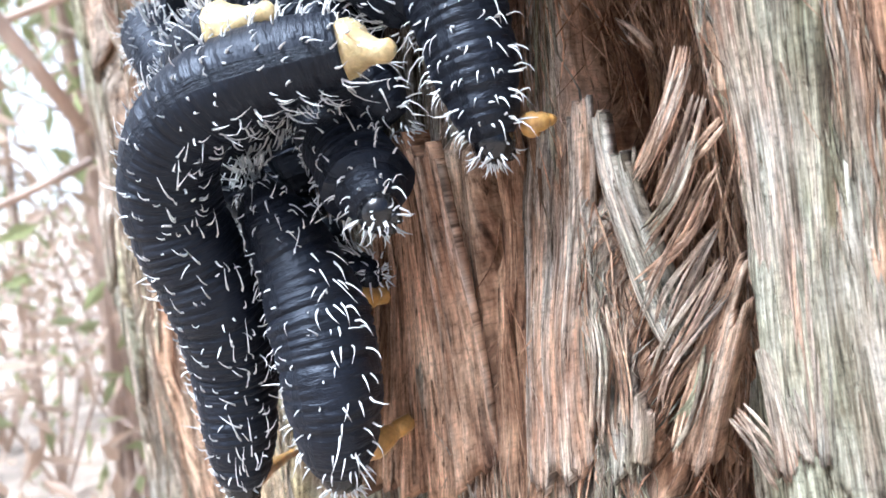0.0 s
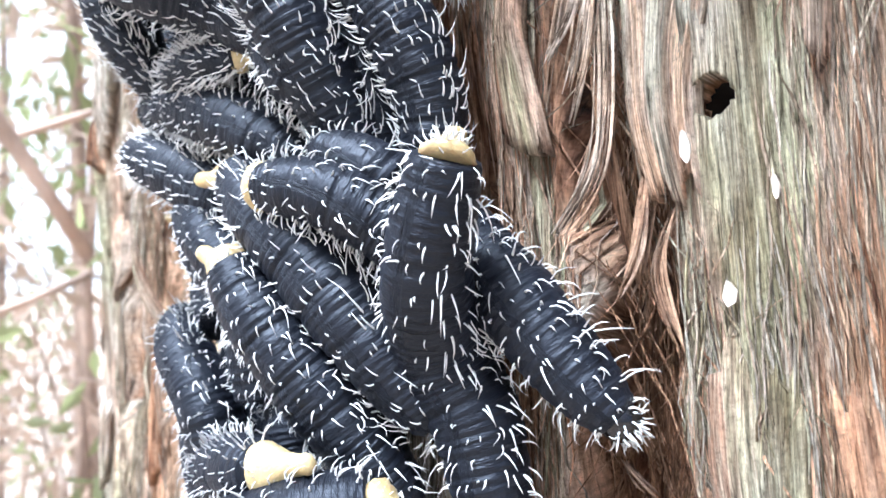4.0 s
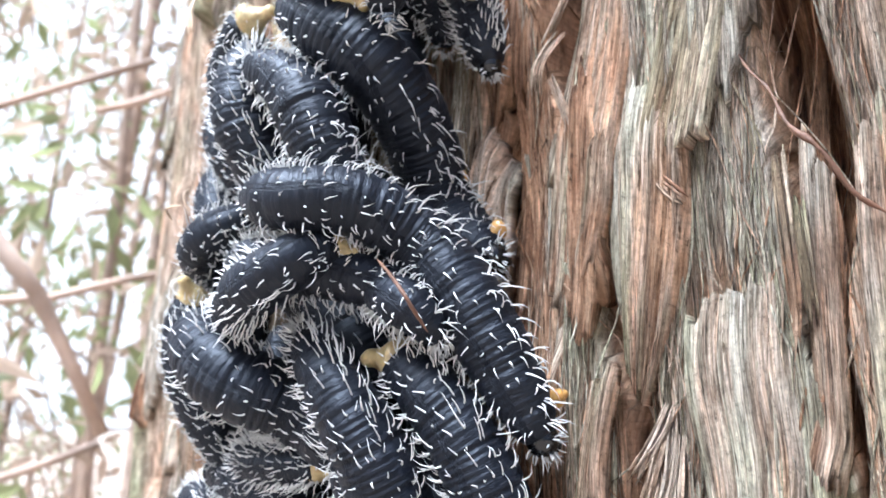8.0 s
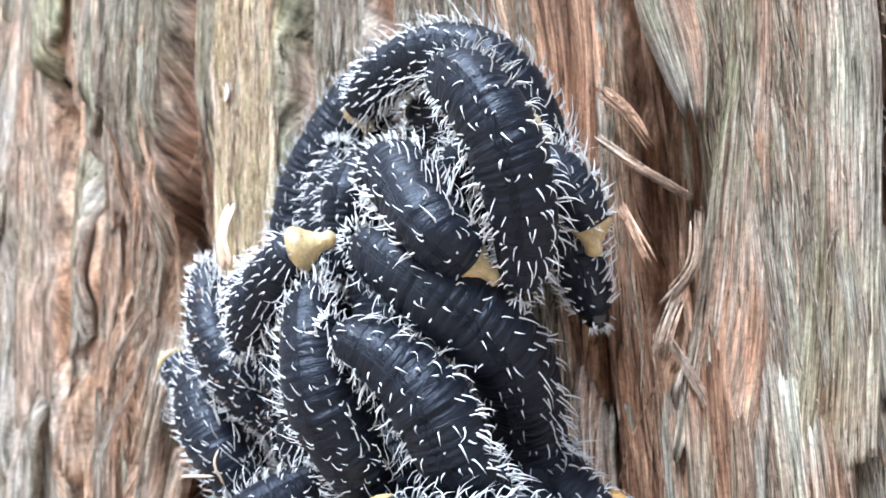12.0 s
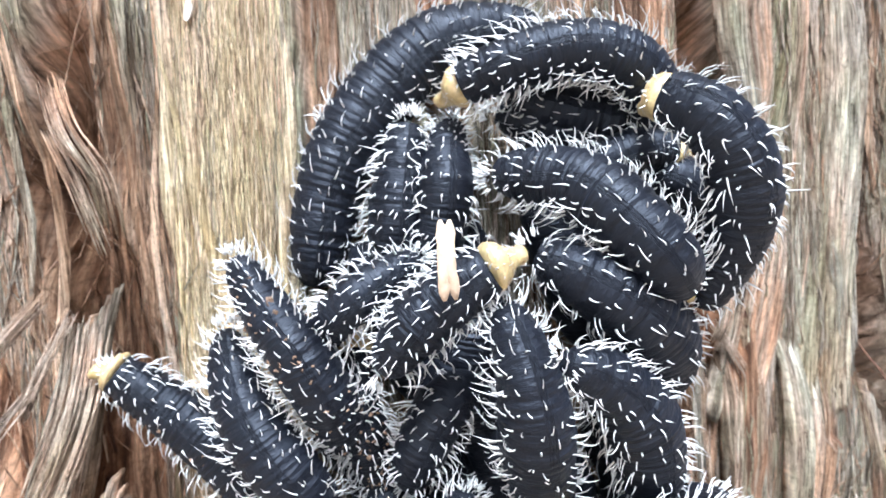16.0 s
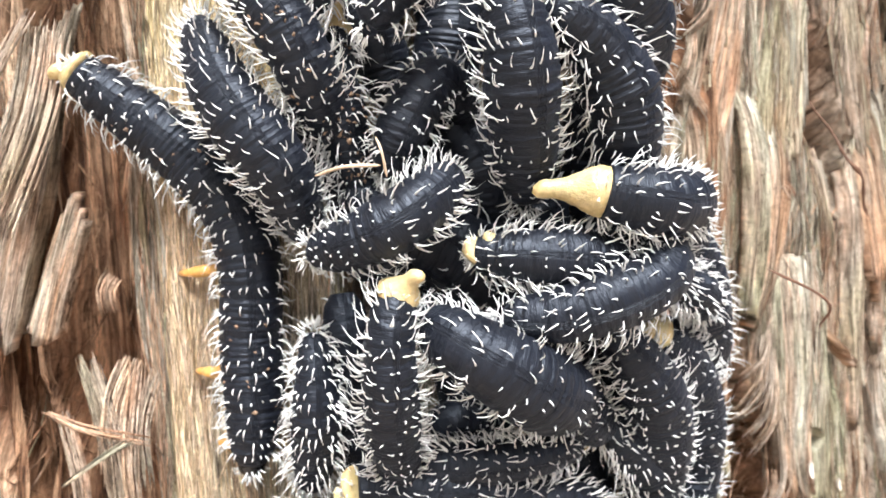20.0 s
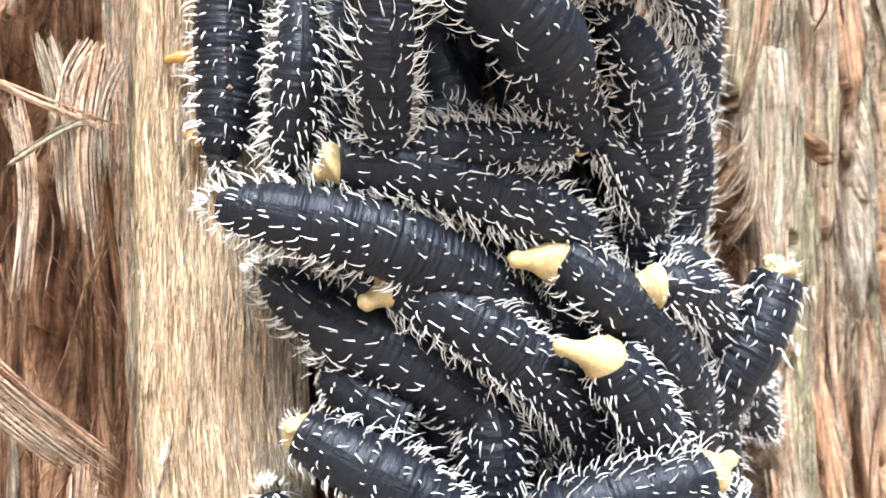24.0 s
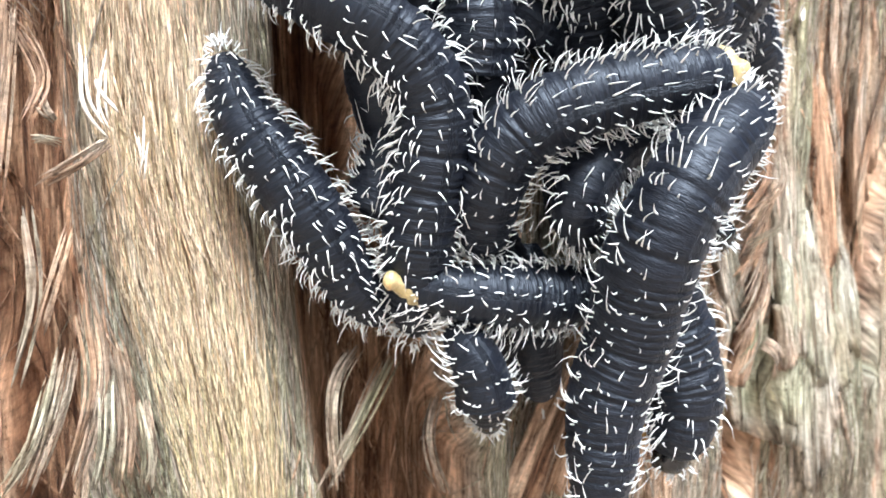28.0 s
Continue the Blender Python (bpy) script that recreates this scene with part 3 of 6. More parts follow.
# broad plates of outer bark: the line of each edge from the top down (u, v), thickness, weathering and lift
SLABS = [
    ([(16.6, 123.1), (17.5, 115.8), (16.0, 108.7), (9.5, 93.3), (-0.4, 65.5)], [(27.3, 125.4), (27.9, 110.4), (29.0, 95.6), (28.6, 73.6)], 3.6, -0.22, 0),
    ([(34.5, 127.3), (32.1, 110.4), (31.3, 95.8), (31.5, 74.4)], [(42.0, 129.5), (43.2, 116.8), (42.4, 107.1), (40.1, 96.8), (42.4, 77.2)], 1.6, 0.4, 0),
    ([(41.8, 126.4), (44.9, 111.7), (48.3, 100.2), (52.4, 92.3)], [(46.6, 121.0), (49.6, 111.6), (52.7, 103.7), (55.6, 95.8)], 1.4, 0.5, 0.8),
    ([(58.8, 108.6), (56.4, 100.8), (53.7, 93.1), (50.0, 79.1)], [(61.4, 106.9), (60.0, 98.7), (58.4, 92.5), (55.8, 80.6)], 1.6, 0.1, 1.2),
    ([(59.9, 102.8), (61.8, 95.4), (63.6, 82.4)], [(63.1, 101.3), (66.0, 93.5), (69.2, 83.7)], 1.2, 0.35, 1),
    ([(56.5, 150.8), (56.5, 132.8), (58.2, 126.0), (59.9, 116.5), (60.8, 108.1), (61.7, 98.9), (64.1, 82.5)], [(67.7, 148.7), (67.7, 130.7), (68.0, 120.7), (68.7, 107.6), (69.2, 83.7)], 2.0, 0.48, 0),
    ([(43.9, 97.2), (43.6, 88.9), (44.7, 77.8)], [(48.8, 97.7), (49.6, 89.9), (49.0, 78.9)], 1.0, 0.55, 1),
    ([(40.7, 244.7), (40.7, 222.7), (40.8, 211.4), (40.7, 203.4), (41.5, 195.3)], [(49.8, 241.0), (49.8, 219.0), (48.3, 211.0), (46.3, 202.6), (42.6, 194.9)], 2.4, 0.5, 1.0),
    ([(48.3, 213.1), (46.8, 201.8), (48.2, 193.6), (49.7, 182.3), (49.5, 174.2), (51.2, 165.4), (53.5, 158.9)], [(60.2, 214.9), (60.3, 198.9), (61.3, 187.1), (57.8, 177.0), (58.2, 168.6), (59.6, 159.4)], 2.0, 0.36, 0),
    ([(67.2, 234.2), (67.2, 212.2), (67.4, 197.1), (68.6, 184.3), (68.5, 172.8)], [(70.6, 232.9), (70.6, 210.9), (71.1, 196.2), (71.2, 185.5), (70.6, 172.7)], 1.8, 0.55, 1),
    ([(29.4, 245.5), (29.4, 227.5), (29.3, 216.8), (28.9, 206.3)], [(38.1, 241.8), (38.1, 223.8), (35.8, 213.0), (31.8, 204.0)], 1.6, 0.1, 0.5),
    ([(34.3, 207.0), (34.4, 196.4), (32.4, 187.0), (32.8, 168.7)], [(39.3, 205.3), (37.7, 194.4), (36.8, 185.1), (40.0, 165.2)], 1.3, 0.42, 0.5),
    ([(61.3, 233.1), (61.3, 213.1), (61.4, 198.7), (61.9, 188.6)], [(65.0, 231.7), (65.0, 211.7), (64.9, 197.8), (64.2, 182.8)], 1.2, 0.5, 0.5),
    ([(27.5, 315.6), (27.5, 295.6), (28.7, 289.3), (31.7, 279.9), (34.6, 271.9)], [(36.8, 313.4), (36.8, 293.4), (38.2, 285.8), (37.1, 277.5), (35.9, 272.1)], 1.6, 0.3, 2),
    ([(40.9, 310.9), (40.9, 288.9), (37.9, 275.2), (35.1, 263.2), (33.5, 251.8), (30.4, 242.0), (26.6, 225.7)], [(46.5, 310.4), (46.5, 288.4), (44.2, 270.8), (42.9, 251.1), (40.2, 235.3), (36.7, 223.5)], 1.8, 0.4, 0.5),
    ([(49.7, 309.0), (49.7, 287.0), (48.0, 270.3), (46.6, 250.8), (43.7, 235.2), (41.9, 223.6)], [(59.6, 307.0), (59.6, 285.0), (57.1, 262.5), (54.8, 244.0), (51.8, 223.8)], 1.8, 0.6, 0.5),
    ([(-0.6, 315.2), (2.8, 297.6), (5.9, 279.1)], [(23.3, 306.1), (23.0, 286.1), (20.4, 263.6)], 1.4, -0.15, 0),
    ([(-76.0, 251.5), (-80.8, 238.2), (-87.5, 221.2), (-92.0, 202.4)], [(-68.9, 259.8), (-72.0, 241.7), (-74.5, 226.3), (-78.3, 214.8), (-81.6, 201.8)], 2.2, 0.35, 1.5),
    ([(-71.0, 229.1), (-74.4, 220.5), (-78.8, 208.9), (-81.0, 201.8)], [(-67.5, 228.3), (-70.6, 217.9), (-73.2, 209.7), (-75.6, 201.5)], 1.6, 0.2, 2.5),
]


def slab(left, right, thick, age, lift, g):
    """A plate of bark between two edges, ribbed along its fibres, with ragged ends."""
    def along(line, n):
        p = np.array(line, dtype=float)
        d = np.r_[0, np.cumsum(np.hypot(*np.diff(p, axis=0).T))]
        t = np.linspace(0, d[-1], 40)
        q = np.stack([np.interp(t, d, p[:, k]) for k in (0, 1)], axis=1)
        soft = np.pad(q, ((4, 4), (0, 0)), mode="reflect", reflect_type="odd")
        q = np.stack([np.convolve(soft[:, k], np.ones(9) / 9, "valid") for k in (0, 1)], axis=1)
        return q, d[-1]

    (a, long), (b, other) = along(left, 40), along(right, 40)
    long = 0.5 * (long + other)
    wide = float(np.median(np.hypot(*(a - b).T)))
    cols, rows = max(14, int(wide * 5)), max(14, int(long / 2.2))
    x = np.linspace(0, 1, cols)
    steps = lambda size, k: np.repeat(g.random(cols // k + 1), k)[:cols] * size
    first = (steps(6, 6) + steps(2.5, 2) + 2.5 * np.abs(x - 0.5)) / long
    last = 1 - (steps(3.5, 6) + steps(2.0, 2) + 4.0 * np.abs(x - g.uniform(0.3, 0.7))) / long
    t = first[:, None] + (last - first)[:, None] * np.linspace(0, 1, rows)[None, :]
    at = np.clip(t, 0, 1) * 39
    au, av, bu, bv = (np.interp(at, np.arange(40), q) for q in (a[:, 0], a[:, 1], b[:, 0], b[:, 1]))
    wob = 0.25 * (lattice(t * long / 6, t * 0 + x[:, None] * 3, int(g.integers(999))) - 0.5) / wide
    across = x[:, None] + wob
    u, v = au + (bu - au) * across, av + (bv - av) * across
    h = bark_height(u, v)[0]
    line = np.percentile(h, 65, axis=0)
    ease = np.linspace(-1, 1, rows)
    base = np.maximum(np.polyval(np.polyfit(ease, line, 2), ease), -1.0)
    ribs = 0.55 * (steps(1, 7) - 0.5) + 0.5 * (steps(1, 3) - 0.5) + 0.4 * (g.random(cols) - 0.5)
    bulge = 1.2 * (lattice(across * wide / 4 + 9, t * long / 30, int(g.integers(999))) - 0.5)
    grain_ = 0.7 * (lattice(across * wide / 0.4, t * long / 7, int(g.integers(999))) - 0.5)
    edge = -(thick + 0.6) * np.abs(2 * x - 1)[:, None] ** 8
    rooted = (thick + lift + 0.8) * np.clip(1 - t / 0.35, 0, 1) ** 2 * (age > -0.2 and lift < 2)
    top = base[None, :] + thick + lift + ribs[:, None] + bulge + grain_ + edge - rooted
    verts, uv = [], []
    for w in (top, np.minimum(top - 0.4, base[None, :] + lift - 1.2 - rooted)):
        q = radians(225) + u * MM / RADIUS
        r = RADIUS + w * MM
        verts.append(np.stack([AXIS_X + r * np.cos(q), AXIS_Y + r * np.sin(q), BASE + v * MM], axis=-1).reshape(-1, 3))
        uv.append(np.stack([(across * wide + left[0][0]) * MM, t * long * MM + left[0][1] * MM], axis=-1).reshape(-1, 2))
    faces, o = [], cols * rows
    for i in range(cols - 1):
        for k in range(rows - 1):
            p = i * rows + k
            faces += [(p, p + 1, p + rows + 1, p + rows), (o + p, o + p + rows, o + p + rows + 1, o + p + 1)]
        for k in (0, rows - 1):
            p = i * rows + k
            faces.append((p, p + rows, o + p + rows, o + p) if k == 0 else (p + rows, p, o + p, o + p + rows))
    for i in (0, cols - 1):
        for k in range(rows - 1):
            p = i * rows + k
            faces.append((p + 1, p, o + p, o + p + 1) if i == 0 else (p, p + 1, o + p + 1, o + p))
    tone = age + 0.55 * ribs[:, None] + 0.5 * (lattice(across * wide / 3, t * long / 25, int(g.integers(999))) - 0.5)
    tone = np.minimum(tone, 0.74).ravel()
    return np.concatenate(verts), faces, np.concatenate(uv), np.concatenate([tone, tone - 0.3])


def plate(u0, v0, width, length, thick, g):
    cols, rows = max(16, int(width * 5.5)), 8
    x = np.linspace(-0.5, 0.5, cols)
    tip = g.uniform(-0.3, 0.3)
    frayed = 0.55 * np.abs(x - tip) ** 1.2 + np.repeat(g.uniform(0, 0.14, cols // 5 + 1), 5)[:cols] + np.repeat(g.uniform(0, 0.06, cols // 2 + 1), 2)[:cols]
    high = 1.0 - 0.3 * np.abs(x + tip) - np.repeat(g.uniform(0, 0.14, cols // 3 + 1), 3)[:cols]
    ribs = 0.5 * np.repeat(g.random(cols // 4 + 1), 4)[:cols, None] + 0.45 * g.random((cols, 1)) - 0.5
    t = np.linspace(0, 1, rows)
    v = v0 - length / 2 + length * (frayed[:, None] + (high - frayed)[:, None] * t[None, :])
    s0 = fibre_line(np.array([u0]), np.array([v0]))[0]
    u = u0 + (x * width)[:, None] + np.zeros_like(v)
    for _ in range(3):
        u = u - (fibre_line(u, v) - s0 - (x * width)[:, None])
    h, weather = bark_height(u, v)
    top = 0.45 * h + 0.55 * np.percentile(h, 70) + thick + ribs + 1.4 * g.random() * (1 - t[None, :]) ** 2 - (thick + 0.9) * np.clip((t[None, :] - 0.72) / 0.28, 0, 1) ** 2
    verts, uv = [], []
    for w in (top, top - thick - 0.8):
        a = radians(225) + u * MM / RADIUS
        r = RADIUS + w * MM
        verts.append(np.stack([AXIS_X + r * np.cos(a), AXIS_Y + r * np.sin(a), BASE + v * MM], axis=-1).reshape(-1, 3))
        uv.append(np.stack([fibre_line(u, v) * MM + 0.003 * g.random(), v * MM], axis=-1).reshape(-1, 2))
    faces, o = [], cols * rows
    for i in range(cols - 1):
        for k in range(rows - 1):
            a, b, c, d = i * rows + k, (i + 1) * rows + k, (i + 1) * rows + k + 1, i * rows + k + 1
            faces += [(a, b, c, d), (o + d, o + c, o + b, o + a)]
        for k in (0, rows - 1):
            a, b = i * rows + k, (i + 1) * rows + k
            faces.append((a, o + a, o + b, b) if k == 0 else (b, o + b, o + a, a))
    for i in (0, cols - 1):
        for k in range(rows - 1):
            a, b = i * rows + k, i * rows + k + 1
            faces.append((b, o + b, o + a, a) if i == 0 else (a, o + a, o + b, b))
    age = float(np.median(weather)) + 0.2 + g.normal(0, 0.2) - (0.5 if g.random() < 0.08 else 0) + 0.5 * np.tile(np.repeat(ribs[:, 0], rows), 2)
    age = np.minimum(age, 0.74)
    return np.concatenate(verts), faces, np.concatenate(uv), age


fibres()


def surface(u, v):
    return float(bark_height(np.array([[float(u)]]), np.array([[float(v)]]))[0][0, 0])


# ---- the larvae ----
dice = np.random.default_rng(7)


def local(p, origin):
    return [tuple(q) for q in np.asarray(p) - np.array(origin)]


def larva(radius, tail, head, legs, points, hairy=1.0, label="", dirty=0):
    """A larva from its tail end to its head: points (u, v, w) in millimetres. tail: the tip of the yellow tail, if it shows."""
    path = [np.array(on_trunk(*p)) for p in points]
    centre, at = glide(path, 0.00024)
    # ease the bends
    reach = max(3, int(radius * MM * 1.1 / (at[1] - at[0])))
    weight = np.hanning(2 * reach + 3)[1:-1]
    weight /= weight.sum()
    padded = np.concatenate([2 * centre[:1] - centre[reach:0:-1], centre, 2 * centre[-1:] - centre[-2:-reach - 2:-1]])
    eased = np.stack([np.convolve(padded[:, k], weight, "valid") for k in range(3)], axis=1)
    far = np.r_[0, np.cumsum(np.linalg.norm(np.diff(eased, axis=0), axis=1))]
    at = np.linspace(0, far[-1], len(eased))
    centre = np.stack([np.interp(at, far, eased[:, k]) for k in range(3)], axis=1)
    total = at[-1]
    turn = np.interp(np.linspace(0, 1, len(centre)), np.linspace(0, 1, len(points)), [p[0] for p in points])
    up = np.array([outward(x) for x in turn])
    way, side, back = frames_along(centre, up)
    n, sides = len(centre), 22
    r0 = radius * MM
    pitch = 0.00086 * (0.9 + 0.2 * dice.random()) * radius / 4.8
    phase = dice.random() * 5
    ring = np.abs(np.sin(np.pi * (at / pitch + phase + 0.12 * np.sin(at / 0.004))))
    groove = 1 - 0.034 * (1 - ring) ** 2.0
    big = 1 - 0.05 * np.clip(1 - np.abs(((at / (pitch * 6) + phase) % 1) - 0.5) / 0.12, 0, 1)
    slim = np.interp(at, [0, 0.35 * r0, 1.0 * r0, 2.6 * r0, total * 0.5, total - 3.0 * r0, total - 1.4 * r0, total - 0.5 * r0, total - 0.15 * r0, total], [0.66 if tail else 0.32, 0.74 if tail else 0.56, 0.84 if tail else 0.74, 0.94, 1.0, 0.97, 0.86, 0.68, 0.52, 0.36])
    slim = slim + 0.03 * np.sin(at / 0.0063 + phase)
    a = np.linspace(0, 2 * np.pi, sides, endpoint=False)
    shape = 1 + 0.02 * np.cos(2 * a) - 0.05 * np.exp(-((np.abs(a - np.pi) - 1.0) / 0.18) ** 2) + 0.03 * np.exp(-((np.abs(a - np.pi) - 0.65) / 0.25) ** 2)
    rough = 1 + 0.018 * (dice.random((n, sides)) - 0.5)
    depth = groove[:, None] ** (1 + 0.7 * np.sin(2 * a + 5 * np.sin(at / 0.0041)[:, None]))
    radii = r0 * (slim * big)[:, None] * shape[None, :] * depth * rough
    verts, faces = lathe(centre, side, back, radii, sides)
    origin = on_trunk(*points[len(points) // 2])
    ob = thing("sawfly_larva", origin, label or ("black sawfly larva with white bristles " + ("and a cream-yellow tail" if tail else "and a glossy head" if head else "pressed into the cluster")), "larva", "cluster of sawfly larvae")
    uv = np.stack([np.repeat(at, sides), np.tile(a * r0, n)], axis=1)
    part("body", mesh("body", local(verts, origin), faces, SKIN, uv, "skin"), ob)

    # bristles: a row of them on every second fold
    roots, ways, bends, lengths = [], [], [], []
    every = pitch * 2.2
    places = np.arange(0.25 * every, total, every)
    rows = np.radians(np.array([-104, -96, -86, -76, -67, -58, -40, -22, -4, 14, 32, 48, 58, 67, 76, 86, 96, 104]))
    sweep = 0.35 if dice.random() < 0.5 else -0.2
    for s in places:
        for f in rows:
            flank = abs(math.sin(f)) > 0.8
            if dice.random() < (0.2 if flank else 0.26) or dice.random() > hairy:
                continue
            f2, s2 = f + dice.normal(0, 0.08), min(total, max(0, s + dice.normal(0, 0.3 if flank else 0.15) * pitch))
            i = min(n - 1, int(round(s2 / total * (n - 1))))
            out = math.cos(f2) * back[i] + math.sin(f2) * side[i]
            roots.append(centre[i] + out * r0 * slim[i] * 0.985)
            ways.append(out - way[i] * dice.normal(sweep, 0.3) + side[i] * dice.normal(0, 0.2) + (back[i] * 0.25 if flank else 0))
            bends.append(-way[i] * dice.normal(0.5 * np.sign(sweep), 0.35) + dice.normal(0, 0.25, 3) - out * dice.uniform(0, 0.35))
            lengths.append((0.0023 if flank else 0.00135) * (0.6 + 0.6 * dice.random()))
    for _ in range(int(80 * hairy)):  # round the ends
        e, sign = (0, -1) if dice.random() < 0.5 else (n - 1, 1)
        f2, t = dice.random() * 2 * np.pi, 0.15 + 0.85 * dice.random()
        out = (math.cos(f2) * back[e] + math.sin(f2) * side[e]) * t + way[e] * sign * math.sqrt(1.02 - t * t)
        i = 2 if e == 0 else n - 3
        roots.append(centre[i] + out * r0 * 0.5)
        ways.append(out + dice.normal(0, 0.25, 3))
        bends.append(dice.normal(0, 0.25, 3))
        lengths.append(0.0014 * (0.6 + 0.6 * dice.random()))
    base = np.full(len(roots), 0.00014) * (0.7 + 0.5 * dice.random(len(roots)))
    bv, bf = bristles(np.array(roots), np.array(ways), np.array(lengths), np.array(bends), base)
    tagged(part("bristles", mesh("bristles", local(bv, origin), bf, BRISTLE), ob, "curved white bristles"), kind="stuff")

    if dirty:
        cv, cf = [], []
        for _ in range(dirty):
            i, f2 = int(dice.uniform(0.08, 0.9) * n), dice.normal(0, 0.75)
            out = math.cos(f2) * back[i] + math.sin(f2) * side[i]
            c6, size, o = centre[i] + out * r0 * slim[i] * 1.0, dice.uniform(0.00012, 0.0004), len(cv)
            turn6 = [way[i] + dice.normal(0, 0.4, 3), out, np.cross(way[i], out) + dice.normal(0, 0.4, 3)]
            for axis in turn6:
                cv += [c6 + axis * size * dice.uniform(0.6, 1.4), c6 - axis * size * dice.uniform(0.6, 1.4)]
            cf += [tuple(o + q for q in face) for face in ((0, 2, 4), (2, 1, 4), (1, 3, 4), (3, 0, 4), (2, 0, 5), (1, 2, 5), (3, 1, 5), (0, 3, 5))]
        tagged(part("bark_dust", mesh("bark_dust", local(cv, origin), cf, CRUMB, smooth=False), ob, "brown crumbs of bark dust stuck to the back"), kind="stuff")
    if tail:
        tip = np.array(on_trunk(*tail))
        root = centre[1]
        d = tip - root
        if np.linalg.norm(d) < 0.0025:
            d = d / max(1e-6, np.linalg.norm(d)) * 0.0026 - way[0] * 0.002 + np.array(outward(tail[0])) * 0.0025
        size = min(max(np.linalg.norm(d), 0.0038), 0.0094)
        d /= np.linalg.norm(d)
        c2 = root[None, :] + np.linspace(-0.1, 1, 15)[:, None] * d[None, :] * size
        w2, s2, b2 = frames_along(c2, np.repeat(back[:1], 15, axis=0))
        prof = min(r0, 0.0047) * np.array([0.55, 0.68, 0.72, 0.71, 0.67, 0.6, 0.51, 0.43, 0.365, 0.315, 0.285, 0.27, 0.285, 0.24, 0.1])
        lumps = dice.normal(0, 1, (15, 14)).clip(-1, 1)
        rr = prof[:, None] * (1 + 0.035 * lumps + 0.035 * np.roll(lumps, 1, axis=1))
        c2 = c2 + np.linspace(0, 1, 15)[:, None] ** 2 * (s2 * dice.normal(0, 0.0006) + b2 * dice.normal(0.0003, 0.0005))
        tv, tf = lathe(c2, s2, b2, rr, 14, 0.92)
        part("tail", mesh("tail", local(tv, origin), tf, TAIL), ob, "waxy cream-yellow tail")
    if head:
        end, w = centre[-1], way[-1]
        c3 = end[None, :] + np.linspace(-0.42, 0.42, 13)[:, None] * w[None, :] * r0
        w3, s3, b3 = frames_along(c3, np.repeat(back[-1:], 13, axis=0))
        t3 = np.linspace(-1, 1, 13)
        rr = r0 * 0.43 * np.sqrt(np.clip(1.02 - t3 * t3, 0, 1))[:, None] * np.ones((1, 18))
        hv, hf = lathe(c3, s3, b3, rr, 18, 0.95)
        hd = part("head", mesh("head", local(hv, origin), hf, HEAD), ob, "glossy black head capsule")
        for sgn in (-1, 1):
            c4 = end + w * r0 * 0.3 + s3[6] * sgn * r0 * 0.14 - b3[6] * r0 * 0.22
            q4 = c4[None, :] + np.linspace(-1, 1, 6)[:, None] * (w * 0.6 - b3[6] * 0.6)[None, :] * r0 * 0.16
            w4, s4, b4 = frames_along(q4, np.repeat(s3[6:7] * sgn, 6, axis=0))
            jv, jf = lathe(q4, s4, b4, (r0 * np.array([0.08, 0.16, 0.17, 0.14, 0.09, 0.03]))[:, None] * np.ones((1, 8)), 8)
            jaw = part("mouthpart", mesh("mouthpart", local(jv, origin), jf, HEAD), hd)
    for leg in legs:
        leg = (leg[0], leg[1], max(leg[2], surface(leg[0], leg[1]) + 1.2))
        foot = np.array(on_trunk(*leg))
        near = int(np.argmin(np.linalg.norm(centre - foot, axis=1)))
        hip = centre[near] + (foot - centre[near]) / np.linalg.norm(foot - centre[near]) * r0 * 0.75
        foot = foot + (foot - hip) * 0.45
        bow = np.array(outward(leg[0])) * 0.0012
        lc, _ = glide([hip, hip * 0.6 + foot * 0.4 + bow, foot * 0.75 + hip * 0.25 + bow * 0.7, foot], 0.00022)
        m = len(lc)
        w5, s5, b5 = frames_along(lc, np.repeat(np.array(outward(leg[0]))[None, :], m, axis=0))
        t5 = np.linspace(0, 1, m)
        joint = (t5 * 2.999) % 1.0
        prof = r0 * np.interp(t5, [0, 0.25, 0.5, 0.75, 0.9, 1], [0.27, 0.22, 0.17, 0.125, 0.075, 0.025]) * (1 - 0.16 * np.exp(-(np.minimum(joint, 1 - joint) / 0.12) ** 2) + 0.06 * np.sin(np.pi * joint))
        lv, lf = lathe(lc, s5, b5, prof[:, None] * np.ones((1, 10)), 10)
        part("leg", mesh("leg", local(lv, origin), lf, LEG), ob, "translucent amber walking leg")
    return ob


# begin larvae
larva(6.0, None, False, [], [(0.0, 293.5, 2.0), (-10.0, 293.5, 2.0), (-18.6, 290.5, 2.0), (-25.8, 284.0, 2.5), (-31.9, 275.8, 3.5), (-35.5, 265.5, 4.0), (-37.2, 255.4, 4.0)])
larva(4.6, (-16.3, 281.4, 5.7), True, [(19.5, 268.0, 4.0)], [(-14.4, 283.8, 12.6), (-7.3, 286.4, 15.9), (1.1, 287.6, 17.3), (8.6, 285.0, 17.2), (12.5, 279.7, 13.5), (14.0, 272.4, 9.8), (15.8, 264.5, 7.6), (17.5, 256.3, 6.1), (19.1, 248.1, 5.0)])
larva(5.0, (8.9, 279.0, 17.2), False, [], [(8.2, 279.4, 27.3), (12.3, 275.8, 31.1), (15.5, 269.8, 31.4), (16.6, 263.4, 28.9), (16.1, 257.6, 25.4), (14.1, 251.6, 22.7)])
larva(5.2, None, False, [], [(-8.5, 280.3, 6.0), (-0.5, 277.7, 8.4), (8.8, 274.9, 9.0), (15.7, 268.5, 9.0), (17.6, 261.3, 8.4)])
